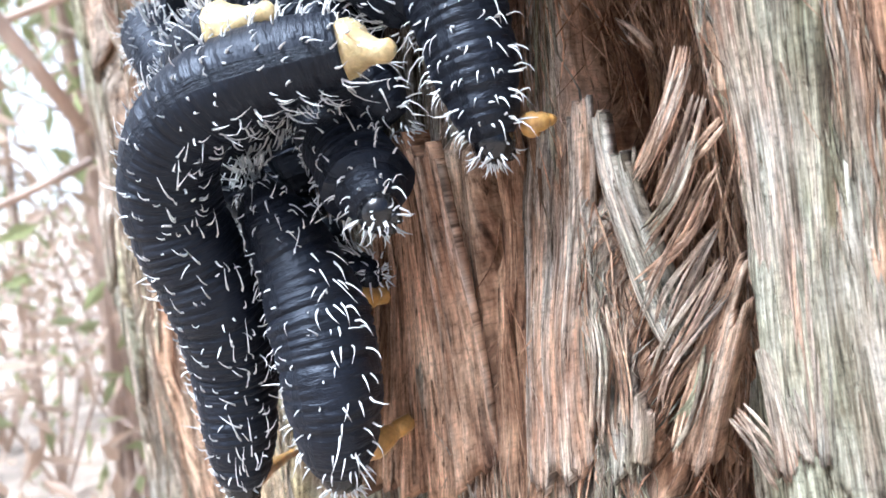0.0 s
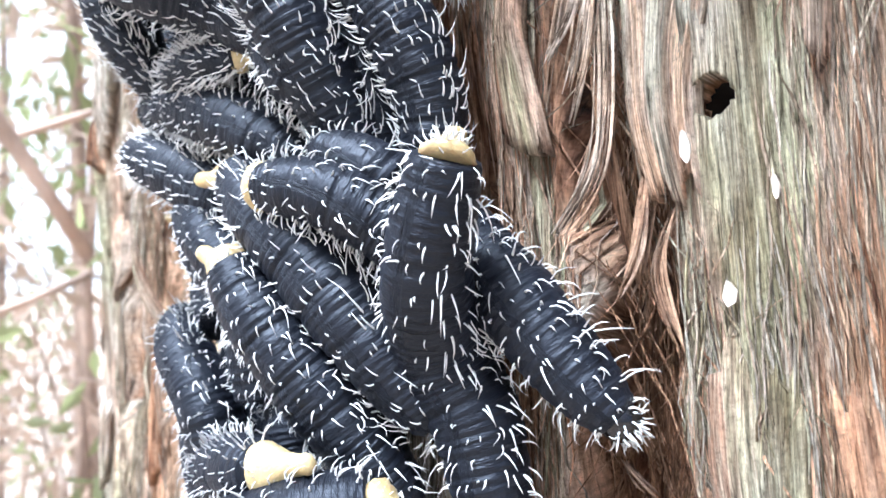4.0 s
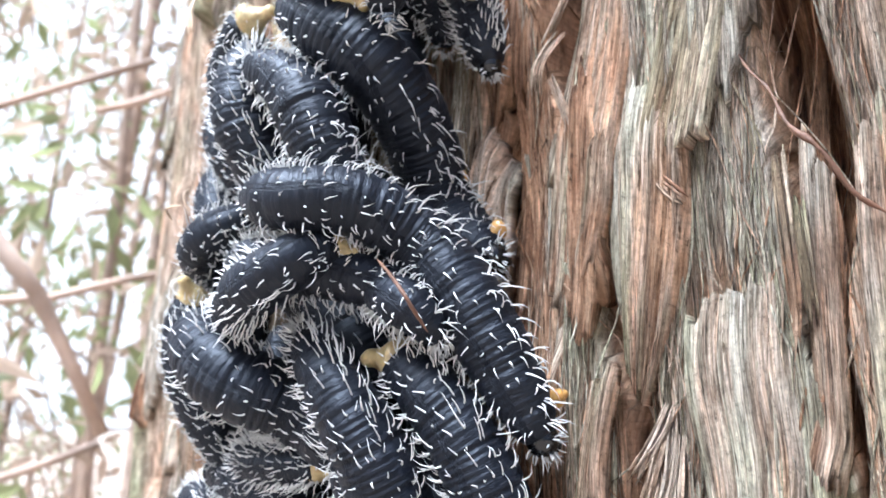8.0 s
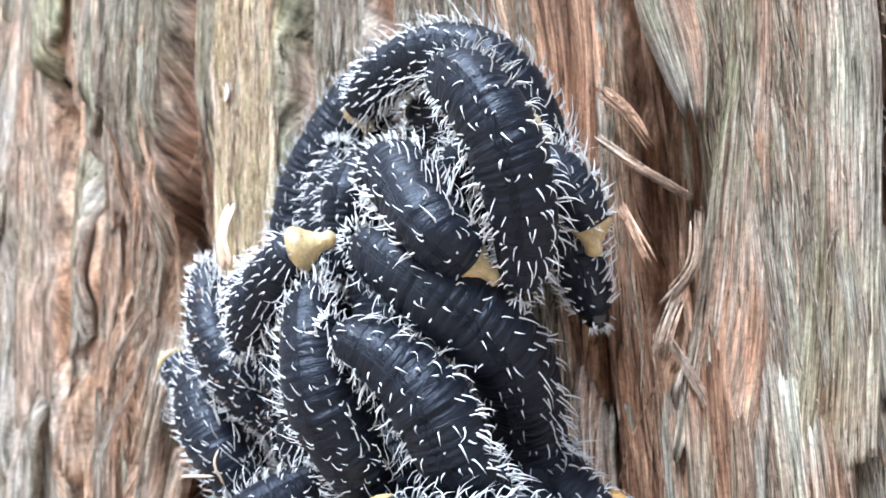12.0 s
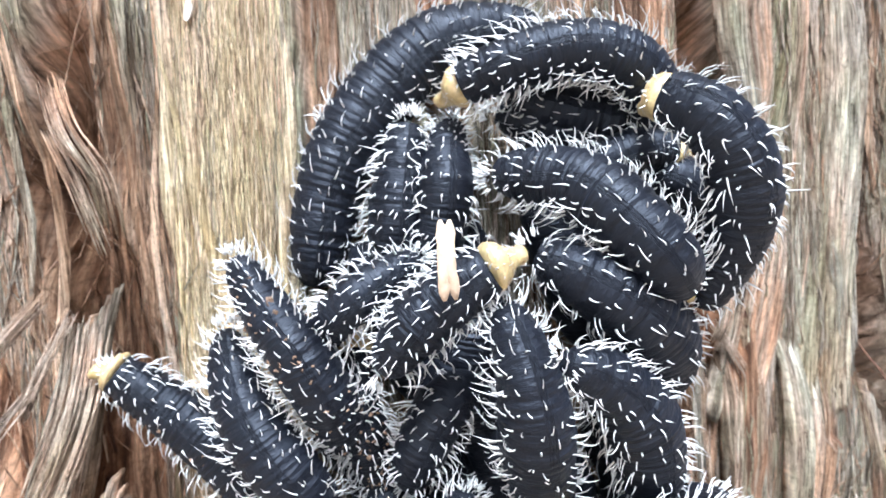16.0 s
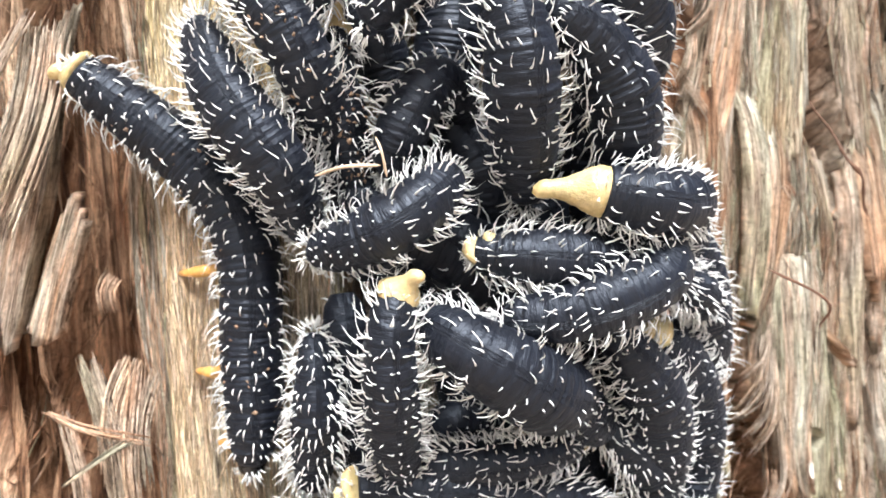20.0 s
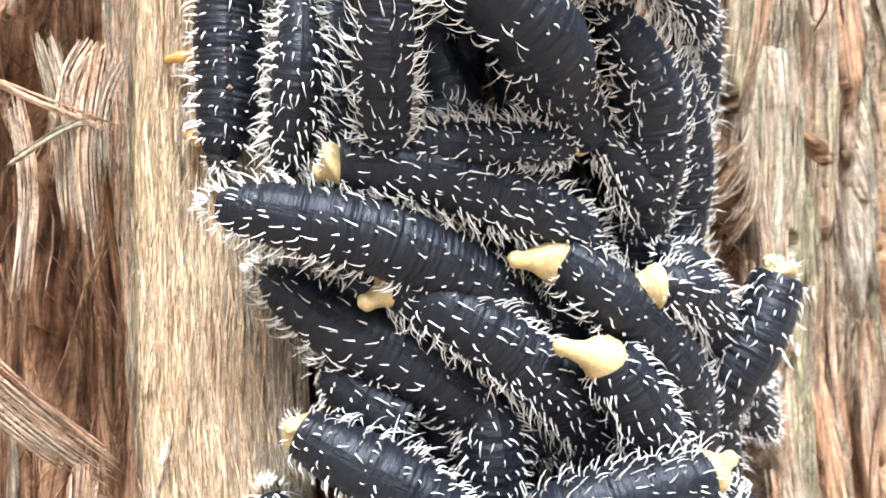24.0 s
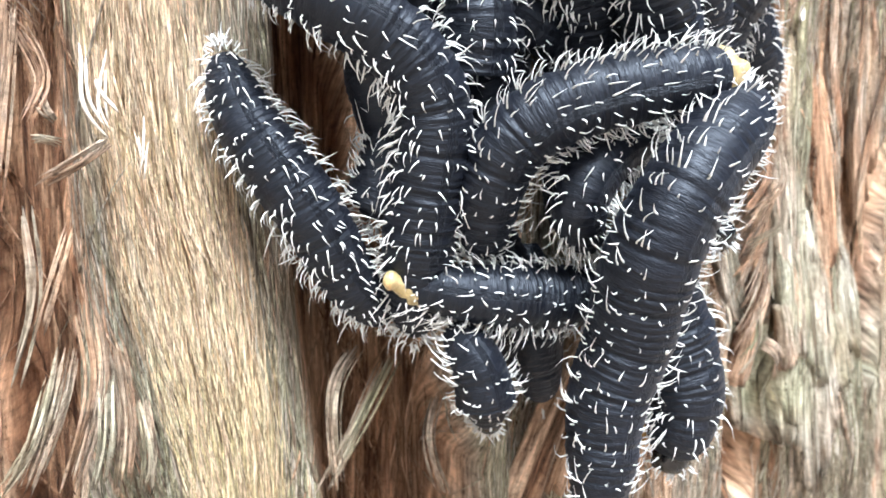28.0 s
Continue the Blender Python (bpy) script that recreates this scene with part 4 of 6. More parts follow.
larva(5.3, (12.4, 253.3, 24.1), False, [], [(8.6, 256.0, 26.8), (6.6, 258.7, 30.2), (2.6, 264.2, 27.9), (-1.3, 268.7, 24.0), (-5.7, 270.2, 19.7), (-10.9, 270.7, 15.9)])
larva(4.3, None, False, [], [(-15.0, 279.0, 3.8), (-16.9, 274.9, 8.5), (-17.5, 269.9, 12.6), (-18.4, 263.3, 12.0), (-19.8, 256.8, 11.2)])
larva(4.6, (-9.8, 260.5, 26.5), False, [], [(-14.6, 259.0, 29.0), (-19.5, 255.6, 27.4), (-24.1, 251.4, 26.5), (-27.5, 246.2, 25.3)])
larva(6.1, None, True, [(18.5, 220.4, 3.0), (12.4, 231.1, 3.0)], [(-7.9, 259.8, 23.8), (-0.1, 255.3, 26.3), (6.2, 249.9, 24.2), (10.0, 244.3, 18.4), (9.5, 237.2, 10.6), (8.3, 229.2, 4.8), (12.0, 223.2, 3.6), (19.2, 217.3, 3.7)])
larva(5.2, None, False, [], [(-13.0, 254.0, 27.6), (-11.4, 247.3, 30.6), (-10.4, 240.9, 30.6), (-9.7, 235.0, 27.9), (-8.4, 229.3, 24.4), (-7.5, 223.4, 21.1)])
larva(5.5, None, False, [], [(-6.8, 247.3, 31.7), (-0.1, 243.1, 29.0), (4.3, 236.2, 26.7), (5.7, 229.6, 24.5), (8.8, 226.0, 19.2)])
larva(3.8, (-31.3, 248.6, 13.9), False, [], [(-31.4, 247.8, 14.5), (-31.6, 241.8, 14.9), (-30.8, 235.7, 14.6), (-29.6, 230.2, 12.6), (-28.2, 224.4, 11.5)], label='black sawfly larva dusted with brown bark crumbs', dirty=90)
larva(4.4, None, False, [], [(-46.3, 260.8, 15.6), (-42.4, 254.1, 18.0), (-38.2, 248.2, 20.4), (-35.1, 241.5, 19.2), (-32.3, 232.8, 13.2)], label='black sawfly larva dusted with brown bark crumbs', dirty=60)
larva(4.9, None, False, [], [(-49.4, 250.0, 10.8), (-47.0, 241.7, 15.6), (-43.1, 234.6, 18.0), (-39.1, 228.6, 18.0), (-36.3, 219.3, 13.2)])
larva(5.0, (-69.4, 245.2, 6.0), True, [(-54.1, 214.3, 1.8), (-53.0, 199.0, 1.8), (-51.1, 187.9, 1.8)], [(-67.1, 244.0, 6.5), (-59.9, 237.8, 5.4), (-52.4, 230.9, 5.6), (-46.7, 223.1, 6.1), (-45.0, 213.7, 7.5), (-45.7, 204.1, 7.0), (-45.7, 194.5, 7.0), (-46.7, 184.8, 7.1)], label='black sawfly larva dusted with brown bark crumbs', dirty=45)
larva(3.5, None, False, [], [(-22.3, 259.8, 18.0), (-28.1, 256.9, 20.4), (-32.8, 253.3, 20.4), (-35.8, 248.4, 15.6)])
larva(6.1, None, False, [], [(-7.2, 282.8, 8.4), (1.0, 279.8, 9.6), (8.0, 277.9, 9.6), (13.5, 276.8, 8.6)])
larva(4.5, None, False, [], [(-12.6, 234.5, 12.0), (-17.9, 240.8, 16.8), (-23.3, 233.2, 18.0), (-24.7, 227.7, 15.6)])
larva(5.1, None, False, [], [(-22.1, 278.9, 8.4), (-23.4, 271.2, 9.0), (-24.7, 262.7, 9.6), (-25.7, 255.9, 8.4)])
larva(4.2, (16.6, 272.0, 15.0), False, [], [(14.2, 273.3, 16.0), (9.0, 273.2, 15.5), (1.0, 269.1, 11.0), (8.4, 262.4, 6.0), (8.5, 255.6, 4.8)])
larva(5.2, (-9.8, 226.1, 27.3), True, [(32.6, 197.3, 3.0)], [(-0.5, 224.0, 30.9), (7.1, 222.1, 31.9), (13.4, 222.0, 25.0), (17.2, 217.6, 16.7), (22.6, 210.1, 13.5), (26.7, 201.0, 10.1), (30.7, 191.5, 6.9)])
larva(4.6, None, False, [], [(-35.6, 217.3, 19.2), (-29.7, 219.2, 25.2), (-23.6, 222.6, 27.6), (-17.4, 227.1, 21.6)])
larva(4.3, (-13.7, 218.3, 25.8), False, [], [(-14.7, 216.2, 24.0), (-8.3, 215.9, 27.6), (-0.8, 214.8, 27.6), (9.7, 213.0, 22.8), (20.4, 208.8, 14.4)])
larva(4.0, (-24.2, 216.0, 31.0), False, [], [(-26.0, 212.2, 28.0), (-27.2, 207.6, 28.8), (-27.3, 201.5, 27.6), (-27.0, 193.7, 24.0), (-25.5, 183.7, 16.8)])
larva(4.5, (12.5, 215.8, 23.1), False, [], [(9.0, 216.5, 26.2), (7.2, 213.0, 31.4), (0.3, 210.2, 32.1), (-6.0, 208.3, 30.1), (-12.9, 207.9, 27.7)])
larva(6.0, None, False, [], [(-22.5, 207.8, 22.6), (-17.1, 204.5, 30.6), (-8.5, 198.3, 28.4), (-2.5, 194.3, 19.9), (4.5, 187.3, 18.0)])
larva(3.8, None, False, [], [(-36.3, 205.8, 15.6), (-36.3, 199.0, 17.4), (-36.9, 190.3, 15.6), (-37.9, 182.4, 12.0)])
larva(5.3, None, False, [], [(2.5, 204.6, 24.6), (8.6, 197.4, 23.1), (12.4, 189.3, 19.6), (13.9, 180.9, 15.5), (15.1, 172.8, 11.0), (15.2, 163.5, 8.5)])
larva(4.3, None, False, [], [(-11.8, 187.3, 12.0), (-17.2, 190.9, 13.2), (-20.6, 183.9, 12.0), (-20.9, 176.8, 12.0)])
topmost_larva = larva(3.4, (2.0, 185.9, 17.3), False, [], [(-0.5, 186.4, 18.1), (-6.0, 186.2, 20.5), (-13.0, 186.0, 20.5), (-20.0, 186.0, 18.5), (-27.0, 185.5, 15.0)])
larva(4.9, (-33.2, 182.3, 16.2), False, [], [(-31.5, 183.4, 17.5), (-24.0, 182.8, 17.5), (-17.2, 181.6, 17.8), (-8.1, 178.9, 17.8), (0.3, 175.3, 16.3), (7.8, 170.2, 13.2)])
long_larva = larva(5.6, None, False, [], [(-46.4, 177.7, 15.7), (-36.5, 176.1, 17.1), (-26.8, 173.7, 17.7), (-17.7, 169.9, 15.9), (-9.1, 165.0, 12.7), (-0.3, 159.8, 10.7)])
tailed_larva = larva(5.6, (-12.5, 169.0, 20.0), False, [], [(-1.4, 169.2, 18.0), (5.9, 163.9, 20.0), (14.6, 155.9, 18.0), (21.7, 146.2, 15.0), (28.0, 135.7, 11.0)])
lower_larva = larva(5.6, (-5.4, 158.9, 23.0), False, [], [(3.9, 156.0, 23.0), (8.5, 149.7, 22.0), (13.6, 141.9, 19.0), (18.9, 133.1, 15.0), (23.6, 124.5, 11.0)])
waving_larva = larva(5.2, (-28.7, 164.2, 17.0), False, [], [(-22.9, 167.2, 14.0), (-15.5, 162.9, 17.0), (-6.9, 156.8, 17.0), (2.3, 149.4, 14.0), (7.9, 141.0, 10.0), (10.6, 132.0, 7.0)])
larva(6.0, None, False, [], [(-40.8, 168.4, 6.0), (-32.3, 162.0, 9.0), (-24.3, 157.8, 10.0), (-15.6, 152.5, 10.0), (-7.3, 144.7, 8.0), (-3.3, 136.2, 6.0)])
larva(5.2, (-37.1, 148.5, 13.8), False, [], [(-35.8, 146.5, 12.0), (-28.5, 142.7, 15.6), (-20.9, 138.2, 16.8), (-16.0, 131.0, 16.2), (-16.0, 121.1, 13.8), (-16.2, 110.7, 11.4), (-15.1, 100.1, 7.8)])
larva(4.7, None, False, [], [(-40.3, 136.4, 6.0), (-38.3, 129.4, 7.8), (-33.7, 122.5, 9.6), (-28.8, 115.3, 10.2), (-24.8, 108.2, 8.4), (-19.1, 102.0, 6.0)])
reaching_larva = larva(5.0, (22.5, 135.8, 25.0), False, [], [(16.1, 134.0, 27.6), (10.4, 133.0, 26.4), (3.5, 131.2, 24.0), (-3.4, 128.5, 21.6), (-7.6, 124.1, 19.2), (-8.7, 117.4, 16.2), (-7.4, 109.9, 12.0)])
larva(4.6, (-21.4, 108.8, 13.8), False, [], [(-16.5, 107.5, 12.0), (-9.9, 106.6, 14.4), (-1.1, 105.9, 15.0), (8.5, 105.4, 13.8), (17.4, 105.4, 10.8)])
looped_larva = larva(5.8, (32.7, 130.2, 19.5), True, [(-22.4, 67.7, 3.0)], [(26.6, 132.1, 20.7), (21.0, 130.9, 25.8), (15.4, 128.6, 30.4), (10.1, 124.0, 32.4), (6.6, 117.3, 31.8), (6.0, 110.0, 29.3), (6.2, 102.4, 27.1), (4.5, 94.7, 25.6), (4.3, 86.6, 25.7), (3.9, 78.6, 26.2)])
larva(4.6, None, True, [], [(-11.2, 101.4, 12.0), (-8.8, 97.4, 15.6), (-5.8, 87.9, 13.2)])
larva(4.2, None, True, [], [(14.1, 128.4, 18.0), (4.8, 124.4, 20.4), (1.9, 118.5, 20.4), (6.1, 113.5, 16.8)])
rising_larva = larva(4.8, (6.5, 166.3, 20.9), False, [], [(11.6, 166.4, 22.8), (19.8, 165.0, 19.9), (26.4, 160.0, 14.9), (31.3, 152.9, 10.8), (30.1, 142.7, 7.6)])
larva(4.8, None, False, [], [(4.3, 190.3, 18.0), (10.2, 183.3, 18.0), (15.8, 176.2, 14.4)])
larva(6.0, None, False, [], [(-10.0, 151.8, 12.0), (-8.9, 143.1, 12.0), (-8.7, 134.9, 9.6)])
larva(5.8, None, False, [], [(-32.2, 155.5, 8.4), (-29.1, 151.4, 9.6), (-22.4, 147.3, 9.6)])
larva(4.8, None, False, [], [(-19.5, 130.2, 8.4), (-20.4, 122.8, 9.6), (-21.5, 116.6, 8.4)])
larva(6.6, None, True, [(16.9, 102.2, 6.0), (17.6, 84.5, 6.0)], [(9.9, 118.2, 22.5), (14.1, 109.8, 20.9), (17.4, 101.0, 20.7), (19.9, 91.6, 21.9), (18.8, 82.8, 21.4)])
larva(6.0, None, True, [], [(12.5, 125.9, 15.6), (18.1, 122.7, 15.5), (22.8, 118.3, 16.1), (27.0, 114.4, 18.4)])
larva(6.0, (37.2, 170.9, 16.3), True, [(40.2, 122.6, 3.5)], [(37.4, 167.3, 18.4), (32.3, 154.7, 16.5), (29.0, 145.5, 10.5), (32.0, 137.4, 8.0), (33.8, 130.7, 8.2), (35.2, 124.8, 8.4), (35.8, 120.8, 8.2)])
larva(5.7, None, True, [(34.3, 156.7, 1.8), (41.2, 151.0, 1.8)], [(26.2, 164.1, 5.4), (32.0, 157.0, 5.8), (38.3, 150.3, 6.4), (43.5, 144.0, 5.5), (49.3, 137.8, 4.5)])
larva(5.3, (9.3, 202.4, 17.9), False, [], [(14.4, 201.5, 16.6), (20.6, 194.3, 13.6), (24.8, 185.1, 10.4), (26.5, 175.0, 7.3), (25.2, 164.8, 7.1)])
larva(3.7, None, False, [], [(9.7, 212.2, 20.4), (18.9, 208.2, 20.4), (21.7, 204.0, 16.8)])
# the next 43 are sparse-haired fillers, added so gaps in the cluster look dark
larva(6.1, None, False, [], [(-30.7, 225.6, 12.0), (-11.3, 213.6, 13.2), (0.3, 203.7, 12.0), (4.7, 195.2, 8.4)], hairy=0.35)
larva(5.1, None, False, [], [(-5.7, 227.9, 8.4), (-12.4, 219.4, 9.0), (-15.4, 210.8, 9.0), (-16.4, 199.9, 7.2)], hairy=0.35)
larva(5.4, None, False, [], [(5.2, 216.6, 8.4), (-1.0, 208.0, 9.0), (-3.0, 198.9, 8.4), (-1.1, 185.4, 7.2)], hairy=0.35)
larva(5.5, None, False, [], [(-30.5, 178.3, 6.0), (-25.7, 168.3, 7.2), (-18.8, 158.9, 7.2), (-12.9, 147.2, 6.0)], hairy=0.35)
larva(5.8, None, False, [], [(-0.6, 154.3, 8.4), (-4.6, 145.5, 9.0), (-6.6, 136.2, 7.2)], hairy=0.35)
larva(5.8, None, False, [], [(19.1, 159.7, 7.2), (16.7, 150, 7.8), (14.5, 142, 6.0)], hairy=0.35)
larva(5.7, None, False, [], [(-14.6, 264.2, 7.2), (-13.6, 251.8, 8.4), (-15.6, 241.1, 7.8), (-20.9, 232.1, 6.0)], hairy=0.35)
larva(5.3, None, False, [], [(-38.5, 238.8, 6.0), (-33.6, 231.5, 7.2), (-26.8, 225.5, 7.2), (-17.8, 218.9, 6.0)], hairy=0.35)
larva(4.8, None, False, [], [(5.2, 139.9, 9.6), (-1.1, 143.2, 9.6), (-7.3, 145.8, 8.4)], hairy=0.35)
larva(5.0, None, False, [], [(-3.3, 283.7, 3.0), (4.0, 282.6, 3.6), (10.0, 281.0, 3.4)], hairy=0.35)
larva(4.5, None, False, [], [(15.7, 171.3, 18.0), (23.0, 168.1, 15.6), (26.5, 163.2, 12.0)], hairy=0.35)
larva(5.6, None, False, [], [(-18.5, 238.3, 8.4), (-12.8, 232.0, 10.8), (-10.4, 224.9, 10.8), (-12.2, 216.7, 8.4)], hairy=0.35)
larva(5.1, None, False, [], [(-26.9, 225.7, 8.4), (-22.2, 219.4, 9.6), (-15.3, 217.1, 9.6), (-5.7, 218.0, 8.4)], hairy=0.35)
larva(5.2, None, False, [], [(-30, 262, 6.5), (-26.0, 250.0, 8.0), (-22, 238, 6.5)], hairy=0.12)
larva(5.2, None, False, [], [(-18, 268, 6.5), (-15.0, 254.0, 8.0), (-12, 240, 6.5)], hairy=0.12)
larva(5.2, None, False, [], [(-4, 272, 6.5), (0.0, 258.0, 8.0), (4, 244, 6.5)], hairy=0.12)
larva(5.2, None, False, [], [(-34, 240, 6.5), (-29.0, 226.0, 8.0), (-28, 212, 6.5)], hairy=0.12)
larva(5.2, None, False, [], [(-20, 238, 6.5), (-17.0, 223.0, 8.0), (-18, 208, 6.5)], hairy=0.12)
larva(5.2, None, False, [], [(-6, 236, 6.5), (-1.0, 221.0, 8.0), (0, 206, 6.5)], hairy=0.12)
larva(5.2, None, False, [], [(8, 232, 6.5), (10.0, 216.0, 8.0), (16, 200, 6.5)], hairy=0.12)
larva(5.2, None, False, [], [(-32, 210, 6.5), (-31.0, 195.0, 8.0), (-30, 180, 6.5)], hairy=0.12)
larva(5.2, None, False, [], [(-18, 206, 6.5), (-13.0, 191.0, 8.0), (-12, 176, 6.5)], hairy=0.12)
larva(5.2, None, False, [], [(-4, 204, 6.5), (1.0, 189.0, 8.0), (2, 174, 6.5)], hairy=0.12)
larva(5.2, None, False, [], [(10, 198, 6.5), (14.0, 183.0, 8.0), (18, 168, 6.5)], hairy=0.12)
larva(5.2, None, False, [], [(-28, 178, 6.5), (-26.0, 164.0, 8.0), (-20, 150, 6.5)], hairy=0.12)
larva(5.2, None, False, [], [(-14, 174, 6.5), (-11.0, 159.0, 8.0), (-8, 144, 6.5)], hairy=0.12)
larva(5.2, None, False, [], [(0, 172, 6.5), (4.0, 157.0, 8.0), (8, 142, 6.5)], hairy=0.12)
larva(5.2, None, False, [], [(12, 166, 6.5), (14.0, 154.0, 8.0), (16, 144, 6.5)], hairy=0.12)
larva(5.2, None, False, [], [(-22, 148, 6.5), (-21.0, 135.0, 8.0), (-16, 122, 6.5)], hairy=0.12)
larva(5.2, None, False, [], [(-8, 144, 6.5), (-5.0, 130.0, 8.0), (-2, 116, 6.5)], hairy=0.12)
larva(5.2, None, False, [], [(6, 140, 6.5), (8.0, 127.0, 8.0), (9, 114, 6.5)], hairy=0.12)
larva(5.2, None, False, [], [(-4, 116, 6.5), (-1.0, 105.0, 8.0), (2, 94, 6.5)], hairy=0.12)
larva(5.2, None, False, [], [(2, 112, 6.5), (3.0, 99.0, 8.0), (6, 88, 6.5)], hairy=0.12)
larva(4.6, None, False, [], [(-27, 228, 5), (-24.0, 214.0, 6.5), (-21, 200, 5)], hairy=0.08)
larva(4.6, None, False, [], [(-13, 226, 5), (-12.0, 211.0, 6.5), (-11, 196, 5)], hairy=0.08)
larva(4.6, None, False, [], [(1, 224, 5), (4.0, 209.0, 6.5), (7, 194, 5)], hairy=0.08)
larva(4.6, None, False, [], [(-25, 198, 5), (-24.0, 183.0, 6.5), (-23, 168, 5)], hairy=0.08)
larva(4.6, None, False, [], [(-11, 194, 5), (-8.0, 179.0, 6.5), (-5, 164, 5)], hairy=0.08)
larva(4.6, None, False, [], [(3, 192, 5), (6.0, 177.0, 6.5), (9, 162, 5)], hairy=0.08)
larva(4.6, None, False, [], [(-21, 166, 5), (-17.0, 152.0, 6.5), (-13, 138, 5)], hairy=0.08)
larva(4.6, None, False, [], [(-7, 162, 5), (-4.0, 147.0, 6.5), (-1, 132, 5)], hairy=0.08)
larva(4.6, None, False, [], [(7, 160, 5), (11.0, 145.0, 6.5), (15, 130, 5)], hairy=0.08)
larva(4.6, None, False, [], [(-15, 136, 5), (-12.0, 123.0, 6.5), (-9, 110, 5)], hairy=0.08)
larva(4.2, (20.9, 255.9, 12.0), False, [], [(21.0, 260.5, 12.5), (19.5, 264.7, 14.5), (16.5, 268.1, 15.5), (11.3, 270.3, 12.5), (5.9, 269.2, 9.0)])
# end larvae

# ---- single pieces of bark, chips and twigs ----
TWIG = plain("twig_bark", (0.16, 0.078, 0.045), 0.6, 0.35, 200, 0.0003)
KINDS = {
    "splinter": (SPLIT_WOOD, "pale split wood splinter caught on the larvae", "splinter", 0.35),
    "needle": (TWIG, "thin reddish-brown needle lying across the larvae", "needle", 1.0),
    "straw": (SPLIT_WOOD, "thin straw-coloured fibre lying among the larvae", "fibre", 1.0),
    "twig": (TWIG, "thin red-brown twig caught in the bark", "twig", 1.0),
}
grain = np.random.default_rng(33)


def flake(width, points):
    """A small flat pale scale of bark, a little curled."""
    a, b = np.array(points[0]), np.array(points[-1])
    mid, half = (a + b) / 2, (b - a) / 2
    long = max(1.5, float(np.hypot(half[0], half[1])))
    d = half[:2] / max(1e-6, np.hypot(half[0], half[1]))
    rim = []
    for k in range(11):
        t = 2 * np.pi * k / 11
        x, y = math.cos(t) * long * grain.uniform(0.7, 1.1), math.sin(t) * width * 0.32 * grain.uniform(0.6, 1.15)
        rim.append((mid[0] + d[0] * x - d[1] * y, mid[1] + d[1] * x + d[0] * y, 0.25 * abs(x / long) + 0.2 * grain.random()))
    base = max(surface(p[0], p[1]) for p in rim) * 0.5 + surface(mid[0], mid[1]) * 0.5 + 0.6
    verts = [on_trunk(u, v, base + w) for u, v, w in rim] + [on_trunk(u, v, base + w - 0.4) for u, v, w in rim]
    faces = [tuple(range(11)), tuple(range(21, 10, -1))] + [(k, 11 + k, 11 + (k + 1) % 11, (k + 1) % 11) for k in range(11)]
    ob = part("bark_flake", mesh("bark_flake", verts, faces, PALE_CHIP, smooth=False), tree, "small white bark flake")
    ob.matrix_parent_inverse = Matrix.Translation((-AXIS_X, -AXIS_Y, 0))


